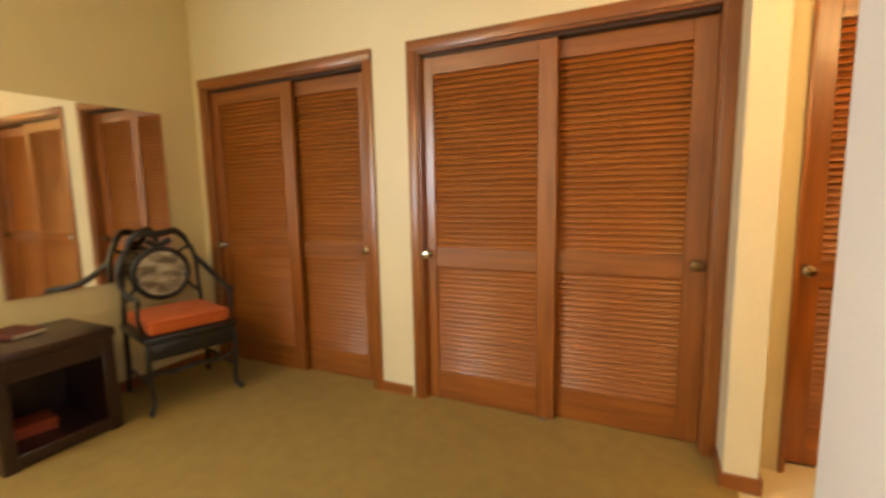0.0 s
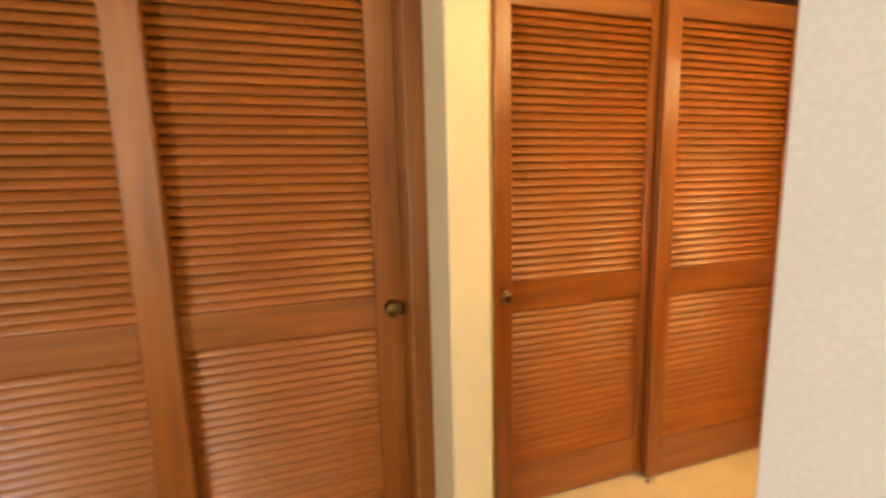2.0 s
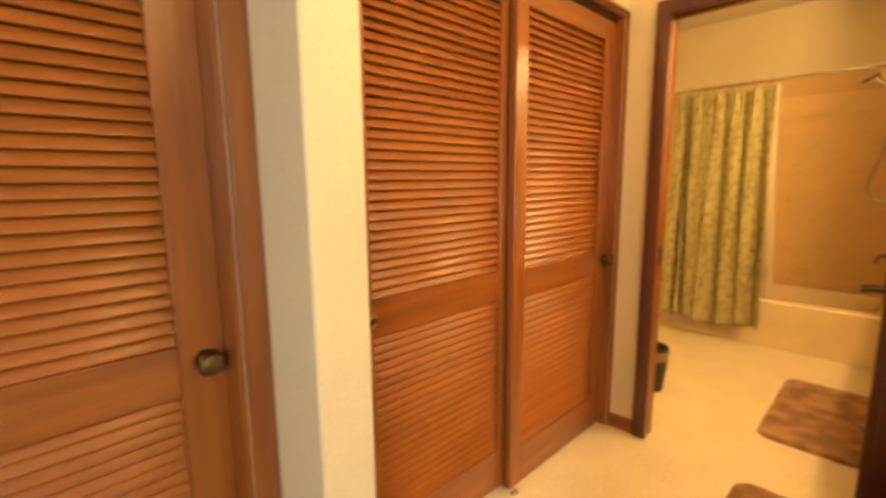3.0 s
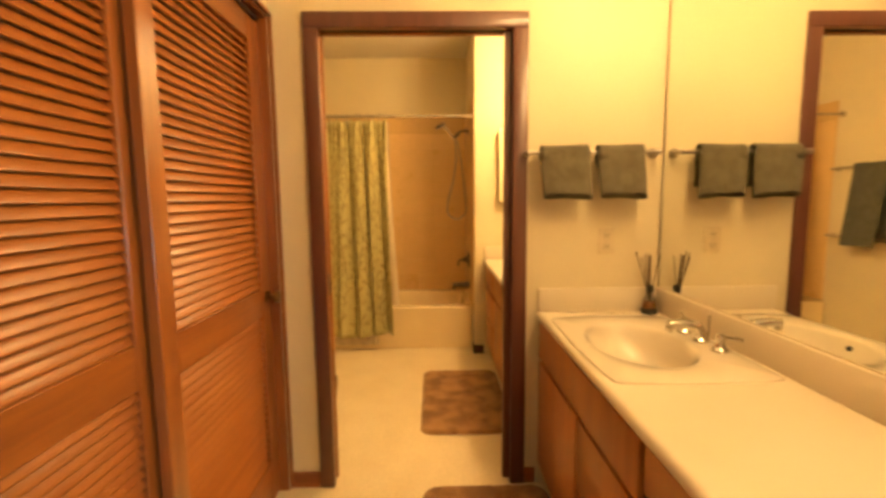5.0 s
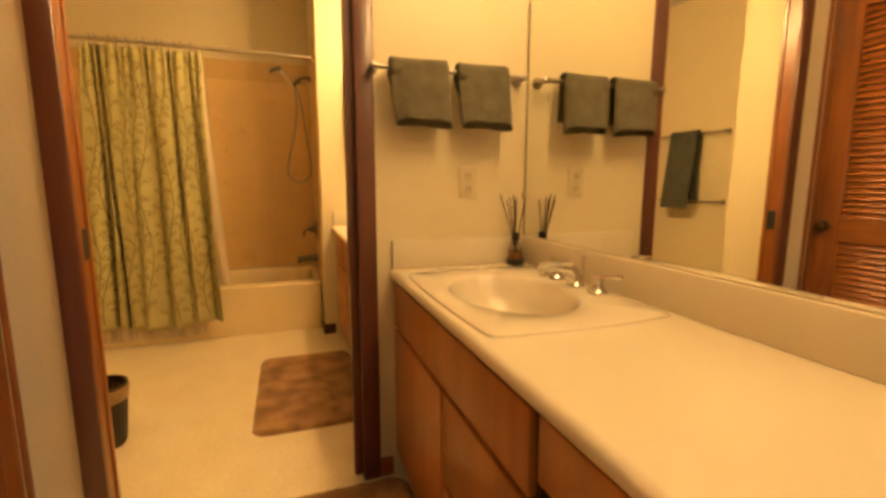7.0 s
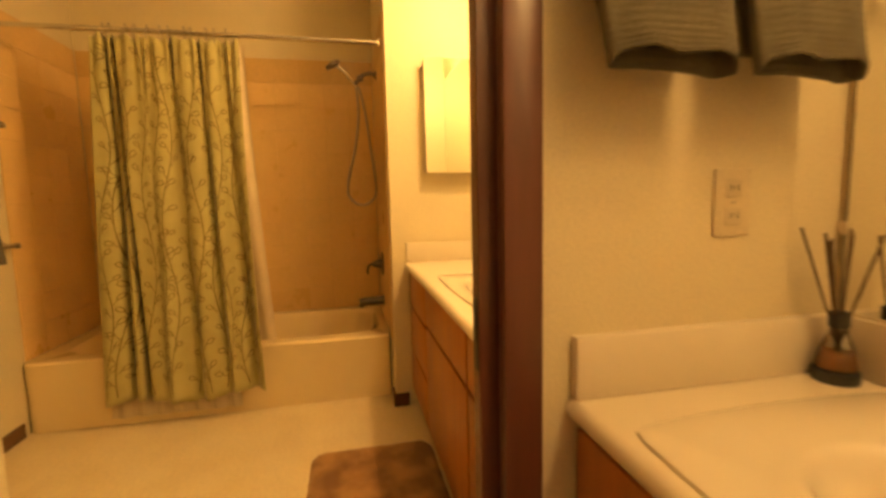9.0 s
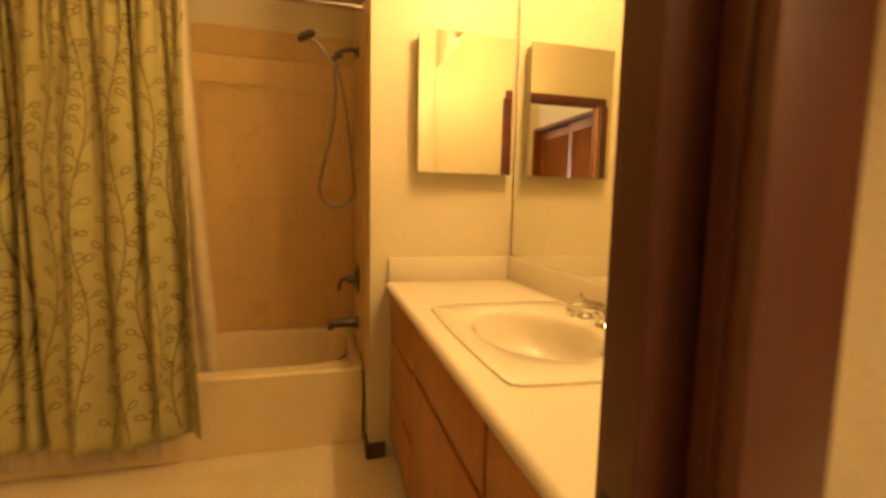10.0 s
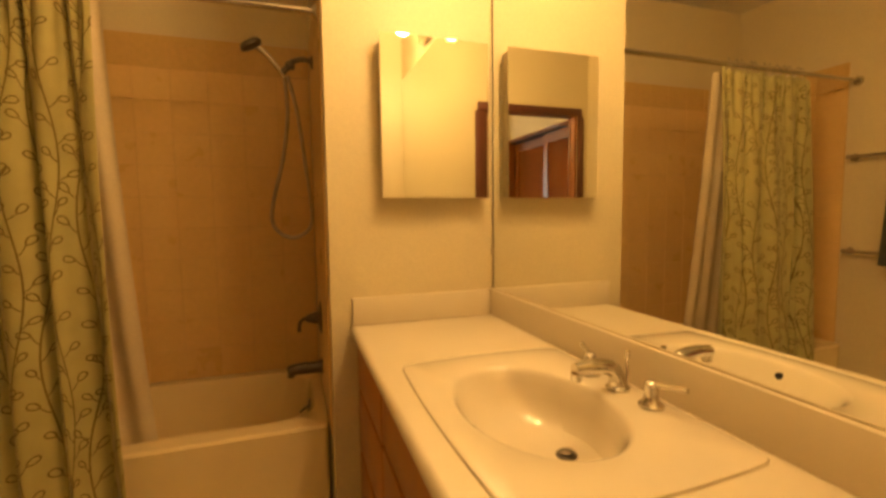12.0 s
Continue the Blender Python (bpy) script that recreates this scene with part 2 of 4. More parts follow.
def wall_with_openings(name, y0, y1, x0, x1, openings, head, material, label):
    rows, at = [], x0
    for a, b in openings:
        rows += [(at, a, y0, y1, 0, H), (a, b, y0, y1, head, H)]
        at = b
    rows.append((at, x1, y0, y1, 0, H))
    return structure(name, boxes(*rows), material, label, "wall")


wall_with_openings("wall_north", YN, YN + 0.14, XW - 0.12, XB, (OPEN_A1, OPEN_A2, OPEN_B), OPEN_TOP, PAINT, "cream painted wall with closet openings")
structure("wall_closet_back", boxes((XW - 0.12, 2.60, 3.40, 3.47, 0, H), (XW - 0.12, XW, YN + 0.14, 3.40, 0, H), (-1.10, -1.03, YN + 0.14, 3.40, 0, H),
                                    (0.75, 0.82, YN + 0.14, 3.40, 0, H)), PAINT, "plain painted walls closing the closets", "wall")
structure("wall_stub", boxes((0.69, 0.82, 2.45, YN - 0.0005, 0, H), bevel=0.004), PAINT, "cream painted wall end beside the closet", "wall")
structure("wall_partition", boxes((XP, 0.838, YBED, 1.582, 0, H), bevel=0.004), PAINT_WHITE, "smooth white painted partition wall with square corner", "wall")
WIN_Y, WIN_Z = (-1.75, -0.35), (0.90, 2.30)
structure("wall_west", boxes((XW - 0.12, XW, YBED, WIN_Y[0], 0, H), (XW - 0.12, XW, WIN_Y[1], YN, 0, H),
                             (XW - 0.12, XW, *WIN_Y, 0, WIN_Z[0]), (XW - 0.12, XW, *WIN_Y, WIN_Z[1], H)), PAINT_BED, "yellowish cream painted bedroom wall with a window", "wall")
structure("wall_south", boxes((XW - 0.12, 0.85, YBED - 0.12, YBED, 0, H)), PAINT_BED, "plain yellowish cream bedroom wall", "wall")
structure("wall_vanity", boxes((0.85, XT + 0.12, YS - 0.12, YS, 0, H)), PAINT, "cream painted wall behind the vanities", "wall")
DOOR_Y, DOOR_Z = (1.662, 2.476), 2.03
structure("wall_bath_door", boxes((XE, XB, YS, DOOR_Y[0] - 0.02, 0, H), (XE, XB, DOOR_Y[1] + 0.02, YN, 0, H),
                                  (XE, XB, DOOR_Y[0] - 0.02, DOOR_Y[1] + 0.02, DOOR_Z + 0.02, H)), PAINT, "cream painted wall with the bathroom doorway", "wall")
structure("wall_bath_return", boxes((XB, 2.875, 2.60, YBN, 0, H), bevel=0.003), PAINT, "cream painted wall return inside the bathroom", "wall")
structure("wall_bath_north", boxes((XB, XT + 0.12, YBN, YBN + 0.12, 0, H)), PAINT, "cream painted bathroom wall", "wall")
structure("wall_bath_east", boxes((XT, XT + 0.12, YS, YBN, 0, H)), PAINT, "cream painted wall above the tub tile", "wall")
structure("wall_tub_end", boxes((XM, XT, YS, YA, 0, H), bevel=0.003), PAINT, "cream painted wall between vanity and tub", "wall")


# trim: casings, jambs, baseboards
def casing_x(name, a, b, head, y, label, w=0.062):
    """A door frame on a wall along x: two legs and a head, profiled, with a dark reveal lining."""
    t = thing(name, (a, y, 0), 0, label, "door frame", kind="structure")
    for x0, x1 in ((a - w, a), (b, b + w)):
        bm = boxes((x0, x1, y - 0.016, y, 0, head), bevel=0.004, seg=2)
        part("casing_leg", bm, WOOD_V, t)
    part("casing_head", boxes((a - w, b + w, y - 0.017, y, head, head + w), bevel=0.004, seg=2), WOOD_H, t)
    part("side_jamb", boxes((a, a + 0.012, y + 0.001, y + 0.138, 0, head - 0.013)), WOOD_V, t)
    part("side_jamb", boxes((b - 0.012, b, y + 0.001, y + 0.138, 0, head - 0.013)), WOOD_V, t)
    part("head_jamb", boxes((a, b, y + 0.001, y + 0.138, head - 0.012, head)), WOOD_H, t)
    part("track", boxes((a + 0.02, b - 0.02, y + 0.03, y + 0.115, head - 0.030, head - 0.013)), GAP, t, "dark sliding door track")
    return t


casing_x("closet_frame", *OPEN_A1, OPEN_TOP, YN, "reddish stained wood frame round the bedroom closet")
casing_x("closet_frame", *OPEN_A2, OPEN_TOP, YN, "reddish stained wood frame round the bedroom closet")
casing_x("closet_frame", *OPEN_B, OPEN_TOP, YN, "reddish stained wood frame round the hall closet", w=0.015)

frame_d = thing("doorway_frame", (XE, DOOR_Y[0], 0), 0, "reddish stained wood frame of the bathroom pocket door", "door frame", kind="structure")
for side, (y0, y1) in zip((-1, 1), ((DOOR_Y[0] - 0.064, DOOR_Y[0]), (DOOR_Y[1], DOOR_Y[1] + 0.064))):
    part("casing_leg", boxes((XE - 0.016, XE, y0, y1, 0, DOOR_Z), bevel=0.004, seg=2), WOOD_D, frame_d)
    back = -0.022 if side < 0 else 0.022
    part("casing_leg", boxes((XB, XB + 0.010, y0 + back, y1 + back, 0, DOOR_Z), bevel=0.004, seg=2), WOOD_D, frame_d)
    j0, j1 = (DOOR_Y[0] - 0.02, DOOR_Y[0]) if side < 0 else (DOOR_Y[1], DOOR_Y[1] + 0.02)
    # lighter wood on the lit jamb, darker on the other: shade by colour
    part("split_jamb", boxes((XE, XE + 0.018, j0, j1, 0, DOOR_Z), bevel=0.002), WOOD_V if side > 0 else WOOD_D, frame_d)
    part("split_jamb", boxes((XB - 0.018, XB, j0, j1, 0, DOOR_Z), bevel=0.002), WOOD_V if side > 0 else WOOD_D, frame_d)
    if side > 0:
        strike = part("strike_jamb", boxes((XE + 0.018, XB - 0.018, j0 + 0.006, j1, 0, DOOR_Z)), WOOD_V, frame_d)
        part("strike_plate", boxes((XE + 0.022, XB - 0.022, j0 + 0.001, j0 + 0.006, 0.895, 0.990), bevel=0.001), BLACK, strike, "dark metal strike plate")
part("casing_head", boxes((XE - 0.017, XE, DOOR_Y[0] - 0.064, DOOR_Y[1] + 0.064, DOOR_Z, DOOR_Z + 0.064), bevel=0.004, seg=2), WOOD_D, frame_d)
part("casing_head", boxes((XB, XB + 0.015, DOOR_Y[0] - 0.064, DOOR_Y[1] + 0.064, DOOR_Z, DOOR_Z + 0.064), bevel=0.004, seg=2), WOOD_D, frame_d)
for x0, x1 in ((XE, XE + 0.018), (XB - 0.018, XB)):
    part("head_jamb", boxes((x0, x1, DOOR_Y[0] - 0.02, DOOR_Y[1] + 0.02, DOOR_Z, DOOR_Z + 0.02)), WOOD_Y, frame_d)
part("pocket_track", boxes((XE + 0.019, XB - 0.019, DOOR_Y[0] + 0.032, DOOR_Y[1], DOOR_Z + 0.006, DOOR_Z + 0.02)), GAP, frame_d, "dark pocket door track")

pocket = thing("pocket_door", (XE + 0.041, DOOR_Y[0], 0), 0, "stained wood pocket door slid into the wall, edge showing, coloured dark as in shade", "door")
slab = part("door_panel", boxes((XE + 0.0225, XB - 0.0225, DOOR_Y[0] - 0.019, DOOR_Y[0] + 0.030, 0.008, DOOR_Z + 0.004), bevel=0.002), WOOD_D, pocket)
pull = part("edge_pull", boxes((XE + 0.029, XB - 0.029, DOOR_Y[0] + 0.028, DOOR_Y[0] + 0.0315, 0.865, 0.985), bevel=0.001), BLACK, slab, "blackened metal edge pull")
part("finger_slot", boxes((XE + 0.033, XB - 0.033, DOOR_Y[0] + 0.031, DOOR_Y[0] + 0.0325, 0.915, 0.975)), BLACK, slab)


def baseboard(name, rows, material, label):
    return structure(name, boxes(*rows, bevel=0.003), material, label, "baseboard", smooth=True)


bh = 0.075
baseboard("baseboard_bedroom", [(-1.186, -0.95, YN - 0.012, YN, 0.008, bh), (XW, XW + 0.012, YBED, YN, 0.008, bh), (XP - 0.012, XP, YBED, 1.582, 0.008, bh)], WOOD_H, "low reddish stained wood baseboard")
baseboard("baseboard_stub", [(0.678, 0.69, 2.438, YN - 0.018, 0.004, bh), (0.69, 0.832, 2.438, 2.45, 0.004, bh), (0.82, 0.832, 2.45, YN - 0.018, 0.004, bh)], WOOD_H, "low reddish wood baseboard round the wall end")
baseboard("baseboard_hall", [(XE - 0.012, XE, DOOR_Y[1] + 0.065, YN, 0, bh), (XE - 0.012, XE, 1.548, DOOR_Y[0] - 0.065, 0, bh), (XP - 0.012, 0.838, 1.582, 1.594, 0.004, bh)], WOOD_Y, "low reddish wood baseboard beside the doorway")
baseboard("baseboard_bath", [(2.90, 4.39, YBN - 0.012, YBN, 0, bh), (XM - 0.012, XM, 1.59, YA + 0.012, 0, bh), (XM, XM + 0.10, YA, YA + 0.012, 0, bh)], BASE_DARK, "low dark wood baseboard in the bathroom")

# bedroom window, out of view, whose daylight falls on the partition
win = thing("window_1", (XW, WIN_Y[0], WIN_Z[0]), 0, "wood framed bedroom window letting in daylight", "window", kind="structure")
for r in ((WIN_Y[0], WIN_Y[0] + 0.05, *WIN_Z), (WIN_Y[1] - 0.05, WIN_Y[1], *WIN_Z)):
    part("window_frame", boxes((XW - 0.09, XW - 0.03, *r), bevel=0.003), WOOD_V, win)
for z0, z1 in ((WIN_Z[0], WIN_Z[0] + 0.05), (WIN_Z[1] - 0.05, WIN_Z[1])):
    part("window_frame", boxes((XW - 0.09, XW - 0.03, WIN_Y[0] + 0.05, WIN_Y[1] - 0.05, z0, z1), bevel=0.003), WOOD_Y, win)
pane = part("pane", boxes((XW - 0.064, XW - 0.058, WIN_Y[0] + 0.05, WIN_Y[1] - 0.05, WIN_Z[0] + 0.05, WIN_Z[1] - 0.05)), GLASS, win)
pane.visible_shadow = False
part("window_sill", boxes((XW - 0.03, XW + 0.05, WIN_Y[0] - 0.03, WIN_Y[1] + 0.03, WIN_Z[0] - 0.025, WIN_Z[0]), bevel=0.004), WOOD_Y, win)
sky_lamp = bpy.data.lights.new("window_daylight", "AREA")
sky_lamp.shape, sky_lamp.size, sky_lamp.size_y = "RECTANGLE", WIN_Z[1] - WIN_Z[0] - 0.1, WIN_Y[1] - WIN_Y[0] - 0.1
sky_lamp.energy, sky_lamp.color = WINDOW, (0.82, 0.92, 1.0)
new("window_daylight", sky_lamp).matrix_basis = pose(XW - 0.025, sum(WIN_Y) / 2, sum(WIN_Z) / 2, 0, -90, 0)

# ---- lamps ----
dome = thing("ceiling_light", (-2.05, -0.75, H), 0, "lit opal glass flush ceiling lamp", "ceiling lamp")
part("base_plate", lathe(bmesh.new(), ((0.15, -0.03), (0.16, -0.015), (0.16, -0.001)), (-2.05, -0.75, H)), BRASS, dome)
part("shade", lathe(bmesh.new(), ((0.02, -0.13), (0.08, -0.12), (0.125, -0.09), (0.145, -0.05), (0.145, -0.031)), (-2.05, -0.75, H)), DOME_GLASS, dome)


def vanity_light(xs, z, material, label):
    t = thing("vanity_light", ((xs[0] + xs[-1]) / 2, YS, z), 0, label, "wall lamp", "vanity lights")
    part("back_plate", boxes((xs[0] - 0.09, xs[-1] + 0.09, YS + 0.001, YS + 0.045, z - 0.07, z + 0.07), bevel=0.008, seg=2), CHROME, t)
    for x in xs:
        socket = part("socket", lathe(bmesh.new(), ((0.026, 0.045), (0.028, 0.085), (0.020, 0.102)), (x, YS, z), "y", 16), CHROME, t)
        r = 0.056
        part("bulb", lathe(bmesh.new(), [(max(0.004, r * math.sin(a)), 0.155 - r * math.cos(a)) for a in (math.pi * k / 12 for k in range(13))], (x, YS, z), "y", 20), material, socket, "round frosted lit bulb")
    return t


vanity_light([3.25, 3.55], 2.31, GLOBE_BATH, "chrome bar lamp with round lit bulbs over the bathroom mirror")
vanity_light([1.20, 1.50, 1.80], 2.32, GLOBE_HALL, "chrome bar lamp with round lit bulbs over the hall mirror")

# ---- louvred sliding closet doors ----
DW, DT, DH = 0.782, 0.032, 2.045          # door width, thickness, height
SLAT_W = 0.0335
_s = bmesh.new()
box(_s, 0.072, DW - 0.094, -0.0035, 0.0035, -SLAT_W / 2, SLAT_W / 2, bevel=0.0028, seg=2)
_s.transform(Matrix.Rotation(radians(-31), 4, "X"))
SLAT_MESH = bpy.data.meshes.new("slat")
_s.to_mesh(SLAT_MESH)
_s.free()
SLAT_MESH.materials.append(SLAT)
SLAT_MESH.shade_smooth()
SLAT_MESH.set_sharp_from_angle(angle=radians(45))


def louvre_door(loc, knob_x, label, group, knob_label, metal=BRASS):
    """Stiles, three rails, two banks of slats and a knob; local origin at the door's lower left front."""
    t = thing("closet_door", loc, 0, label, "door", group)
    z0 = 0.014
    for a, b in ((0, 0.076), (DW - 0.098, DW)):
        part("stile", boxes((a, b, 0, DT, z0, DH), bevel=0.0025), WOOD_V, t, local=True)
    for name, a, b in (("bottom_rail", z0, 0.188), ("middle_rail", 0.840, 0.958), ("top_rail", 1.950, DH)):
        part(name, boxes((0.076, DW - 0.098, 0.001, DT - 0.001, a, b), bevel=0.002), WOOD_H, t, local=True)
    for a, b, n in ((0.188, 0.840, 22), (0.958, 1.950, 33)):
        for k in range(n):
            s = new("slat", SLAT_MESH)
            s.parent = t
            s.location = (0, DT / 2 + 0.001, a + (k + 0.5) * (b - a) / n)
    bm = lathe(bmesh.new(), ((0.026, -0.004), (0.024, 0.0)), (knob_x, 0, 0.915), "y", 20)
    knob = part("knob", lathe(bm, ((0.012, -0.058), (0.024, -0.054), (0.0275, -0.044), (0.024, -0.032), (0.012, -0.024), (0.009, -0.004)), (knob_x, 0, 0.915), "y", 20),
                metal, t, knob_label, local=True)
    return t


FRONT, BACK = 2.718, 2.763
left_door = louvre_door((OPEN_A2[0] + 0.004, FRONT, 0), 0.028, "reddish stained louvred sliding closet door with silver knob", "bedroom closet doors", "round silver knob", CHROME)
right_door = louvre_door((OPEN_A2[1] - DW - 0.012, BACK, 0), DW - 0.044, "reddish stained louvred sliding closet door with aged brass knob", "bedroom closet doors", "round aged brass knob")
copy_thing(left_door, pose(OPEN_A1[0] + 0.004, FRONT, 0))
copy_thing(right_door, pose(OPEN_A1[1] - DW - 0.012, BACK, 0))
hall_left = copy_thing(left_door, pose(0.968, BACK, 0))
hall_right = copy_thing(right_door, pose(2.464 - DW, FRONT, 0))
for d in (hall_left, hall_right):
    tagged(d, "reddish stained louvred sliding door of the hall closet", group="hall closet doors")


def floor_guide(x, y):
    t = thing("door_guide", (x, y, 0), 0, "small metal floor guide between sliding doors", "door guide", "door guides")
    part("bracket", boxes((x - 0.02, x + 0.02, y - 0.012, y + 0.012, 0.0, 0.012), bevel=0.003), CHROME, t)
    part("upright", boxes((x - 0.012, x + 0.012, y - 0.012, y - 0.006, 0.012, 0.026), bevel=0.002), CHROME, t)


floor_guide(-0.14, 2.700)
floor_guide(1.690, 2.700)

# ---- bedroom furniture ----
mir = thing("wall_mirror", (XW, 1.92, 0.765), 0, "large frameless mirror hung on the bedroom wall", "mirror")
part("glass", boxes((XW + 0.002, XW + 0.014, 1.445, 2.40, 0.742, 1.864), bevel=0.003), MIRROR, mir)
part("backing", boxes((XW, XW + 0.002, 1.45, 2.395, 0.747, 1.86)), EDGE, mir)

ns = thing("side_table", (-2.57, 1.42, 0.01), 0, "dark reddish wood cube side table with open front", "side table")
nx0, nx1, ny0, ny1, nz = -2.740, -2.275, 1.19, 1.705, 0.585
part("tabletop", boxes((nx0, nx1 + 0.008, ny0 - 0.008, ny1 + 0.008, nz - 0.045, nz), bevel=0.006, seg=2), DARKWOOD, ns)
for y0, y1 in ((ny0, ny0 + 0.06), (ny1 - 0.06, ny1)):
    part("side_panel", boxes((nx0, nx1, y0, y1, 0.01, nz - 0.045), bevel=0.004), DARKWOOD, ns)
part("back_panel", boxes((nx0, nx0 + 0.02, ny0 + 0.06, ny1 - 0.06, 0.01, nz - 0.045)), DARKWOOD, ns)
part("front_apron", boxes((nx1 - 0.03, nx1, ny0 + 0.06, ny1 - 0.06, nz - 0.145, nz - 0.045), bevel=0.004), DARKWOOD, ns)
part("bottom_shelf", boxes((nx0 + 0.02, nx1, ny0 + 0.06, ny1 - 0.06, 0.02, 0.085), bevel=0.004), DARKWOOD, ns)

book = thing("book", (-2.62, 1.42, nz), 12, "closed dark red book lying on the side table", "book")
part("cover", boxes((-0.11, 0.11, -0.08, 0.08, 0.0, 0.026), bevel=0.004), surface("red_book_cloth", (0.13, 0.022, 0.012, 1), 0.6, bump=0.2), book, local=True)
part("pages", boxes((-0.104, 0.113, -0.076, 0.076, 0.004, 0.022)), PLATE, book, local=True)
boxr = thing("small_box", (-2.52, 1.40, 0.085), -8, "small red lacquered box on the lower shelf", "box")
part("body", boxes((-0.08, 0.08, -0.09, 0.09, 0, 0.045), bevel=0.004), surface("red_lacquer", (0.30, 0.045, 0.012, 1), 0.4, bump=0.05), boxr, local=True)
part("lid", boxes((-0.083, 0.083, -0.093, 0.093, 0.045, 0.06), bevel=0.004), surface("red_lacquer_lid", (0.34, 0.05, 0.012, 1), 0.4, bump=0.05), boxr, local=True)


def carved_armchair():
    """Black carved armchair: local x is its right-left width, local -y its front."""
    t = thing("armchair", (-2.39, 2.15, 0.01), 74, "black carved wooden armchair with round marble back and orange cushion", "chair")
    w, d = 0.30, 0.235
    for sx in (-1, 1):
        # cabriole front leg, straight back leg
        part("leg", tube(bmesh.new(), spline([(sx * w, -d, 0.44), (sx * (w + 0.012), -d - 0.012, 0.33), (sx * w, -d, 0.16), (sx * w, -d, 0.06), (sx * (w + 0.035), -d - 0.03, 0.012)], 5), 0.02, 8,
                         radii=None), EBONY, t, local=True)
        part("leg", tube(bmesh.new(), [(sx * w, d, 0.44), (sx * w, d, 0.2), (sx * (w + 0.01), d + 0.02, 0.012)], 0.02, 8), EBONY, t, local=True)
        part("stretcher", tube(bmesh.new(), [(sx * w, -d, 0.17), (sx * w, d, 0.17)], 0.013, 8), EBONY, t, local=True)
        # arm: from back upright sweeping down to the front post
        part("arm", tube(bmesh.new(), spline([(sx * 0.27, d + 0.01, 0.86), (sx * 0.335, d - 0.10, 0.76), (sx * 0.34, -0.02, 0.70), (sx * 0.32, -d + 0.08, 0.68), (sx * 0.33, -d + 0.02, 0.665)], 6), 0.02, 8), EBONY, t, local=True)
        part("arm_post", tube(bmesh.new(), spline([(sx * w, -d + 0.06, 0.46), (sx * (w + 0.03), -d + 0.05, 0.56), (sx * 0.322, -d + 0.06, 0.68)], 5), 0.015, 8), EBONY, t, local=True)
        part("back_post", tube(bmesh.new(), spline([(sx * w, d, 0.46), (sx * 0.285, d + 0.015, 0.66), (sx * 0.27, d + 0.01, 0.86), (sx * 0.20, d + 0.02, 1.0)], 5), 0.019, 8), EBONY, t, local=True)
        part("back_brace", tube(bmesh.new(), spline([(sx * 0.29, d, 0.60), (sx * 0.22, d + 0.01, 0.66), (sx * 0.17, d + 0.012, 0.75)], 4), 0.013, 8), EBONY, t, local=True)
        part("back_brace", tube(bmesh.new(), spline([(sx * 0.26, d + 0.01, 0.93), (sx * 0.18, d + 0.012, 0.92), (sx * 0.13, d + 0.012, 0.875)], 4), 0.013, 8), EBONY, t, local=True)
    part("top_rail", tube(bmesh.new(), spline([(-0.215, d + 0.02, 0.985), (-0.13, d + 0.02, 1.045), (0, d + 0.02, 1.03), (0.13, d + 0.02, 1.045), (0.215, d + 0.02, 0.985)], 6), 0.026, 10, flat=0.8), EBONY, t, local=True)
    part("crest", tube(bmesh.new(), spline([(-0.09, d + 0.02, 0.99), (0, d + 0.02, 0.955), (0.09, d + 0.02, 0.99)], 5), 0.022, 8), EBONY, t, local=True)
    part("medallion_frame", tube(bmesh.new(), [(0.165 * math.cos(a), d + 0.012, 0.765 + 0.165 * math.sin(a)) for a in (2 * math.pi * k / 28 for k in range(29))], 0.02, 8), EBONY, t, local=True)
    part("medallion", lathe(bmesh.new(), ((0.150, -0.010), (0.156, 0.0), (0.150, 0.010)), (0, d + 0.012, 0.765), "y", 28), MARBLE, t, "round veined marble medallion", local=True)
    part("seat_frame", boxes((-w - 0.03, w + 0.03, -d - 0.03, d + 0.02, 0.425, 0.47), bevel=0.012, seg=3), EBONY, t, local=True)
    part("apron", boxes((-w, w, -d - 0.012, -d + 0.008, 0.325, 0.428), bevel=0.006, seg=2), EBONY, t, "carved front apron", local=True)
    part("stretcher", tube(bmesh.new(), [(-w, -0.05, 0.175), (w, -0.05, 0.175)], 0.013, 8), EBONY, t, local=True)
    part("stretcher", tube(bmesh.new(), spline([(-w, -d, 0.26), (-w * 0.5, -d, 0.225), (0, -d, 0.25), (w * 0.5, -d, 0.225), (w, -d, 0.26)], 5), 0.012, 8), EBONY, t, local=True)
    for piece in t.children:
        if not piece.name.startswith("medallion"):
            piece.data.transform(Matrix.Diagonal((0.80, 1, 1, 1)))
    cush = thing("seat_cushion", (-2.39, 2.15, 0.01 + 0.47), 74, "plump orange boxed cushion on the black armchair", "cushion")
    bm = boxes((-0.232, 0.232, -0.245, 0.20, 0.001, 0.085), bevel=0.024, seg=4)
    bmesh.ops.subdivide_edges(bm, edges=bm.edges[:], cuts=2, use_grid_fill=True)
    for v in bm.verts:
        if v.co.z > 0.05:
            v.co.z += 0.02 * max(0, 1 - (v.co.x / 0.235) ** 2) * max(0, 1 - (v.co.y / 0.24) ** 2)
    body = part("cover", bm, ORANGE, cush, local=True)
    rim = [(-0.230, -0.243, 0.072), (0.230, -0.243, 0.072), (0.230, 0.198, 0.072), (-0.230, 0.198, 0.072), (-0.230, -0.243, 0.072)]
    part("piping", tube(bmesh.new(), rim, 0.005, 6), surface("orange_piping", (0.40, 0.06, 0.010, 1), 0.8, bump=0.2), body, local=True)


carved_armchair()


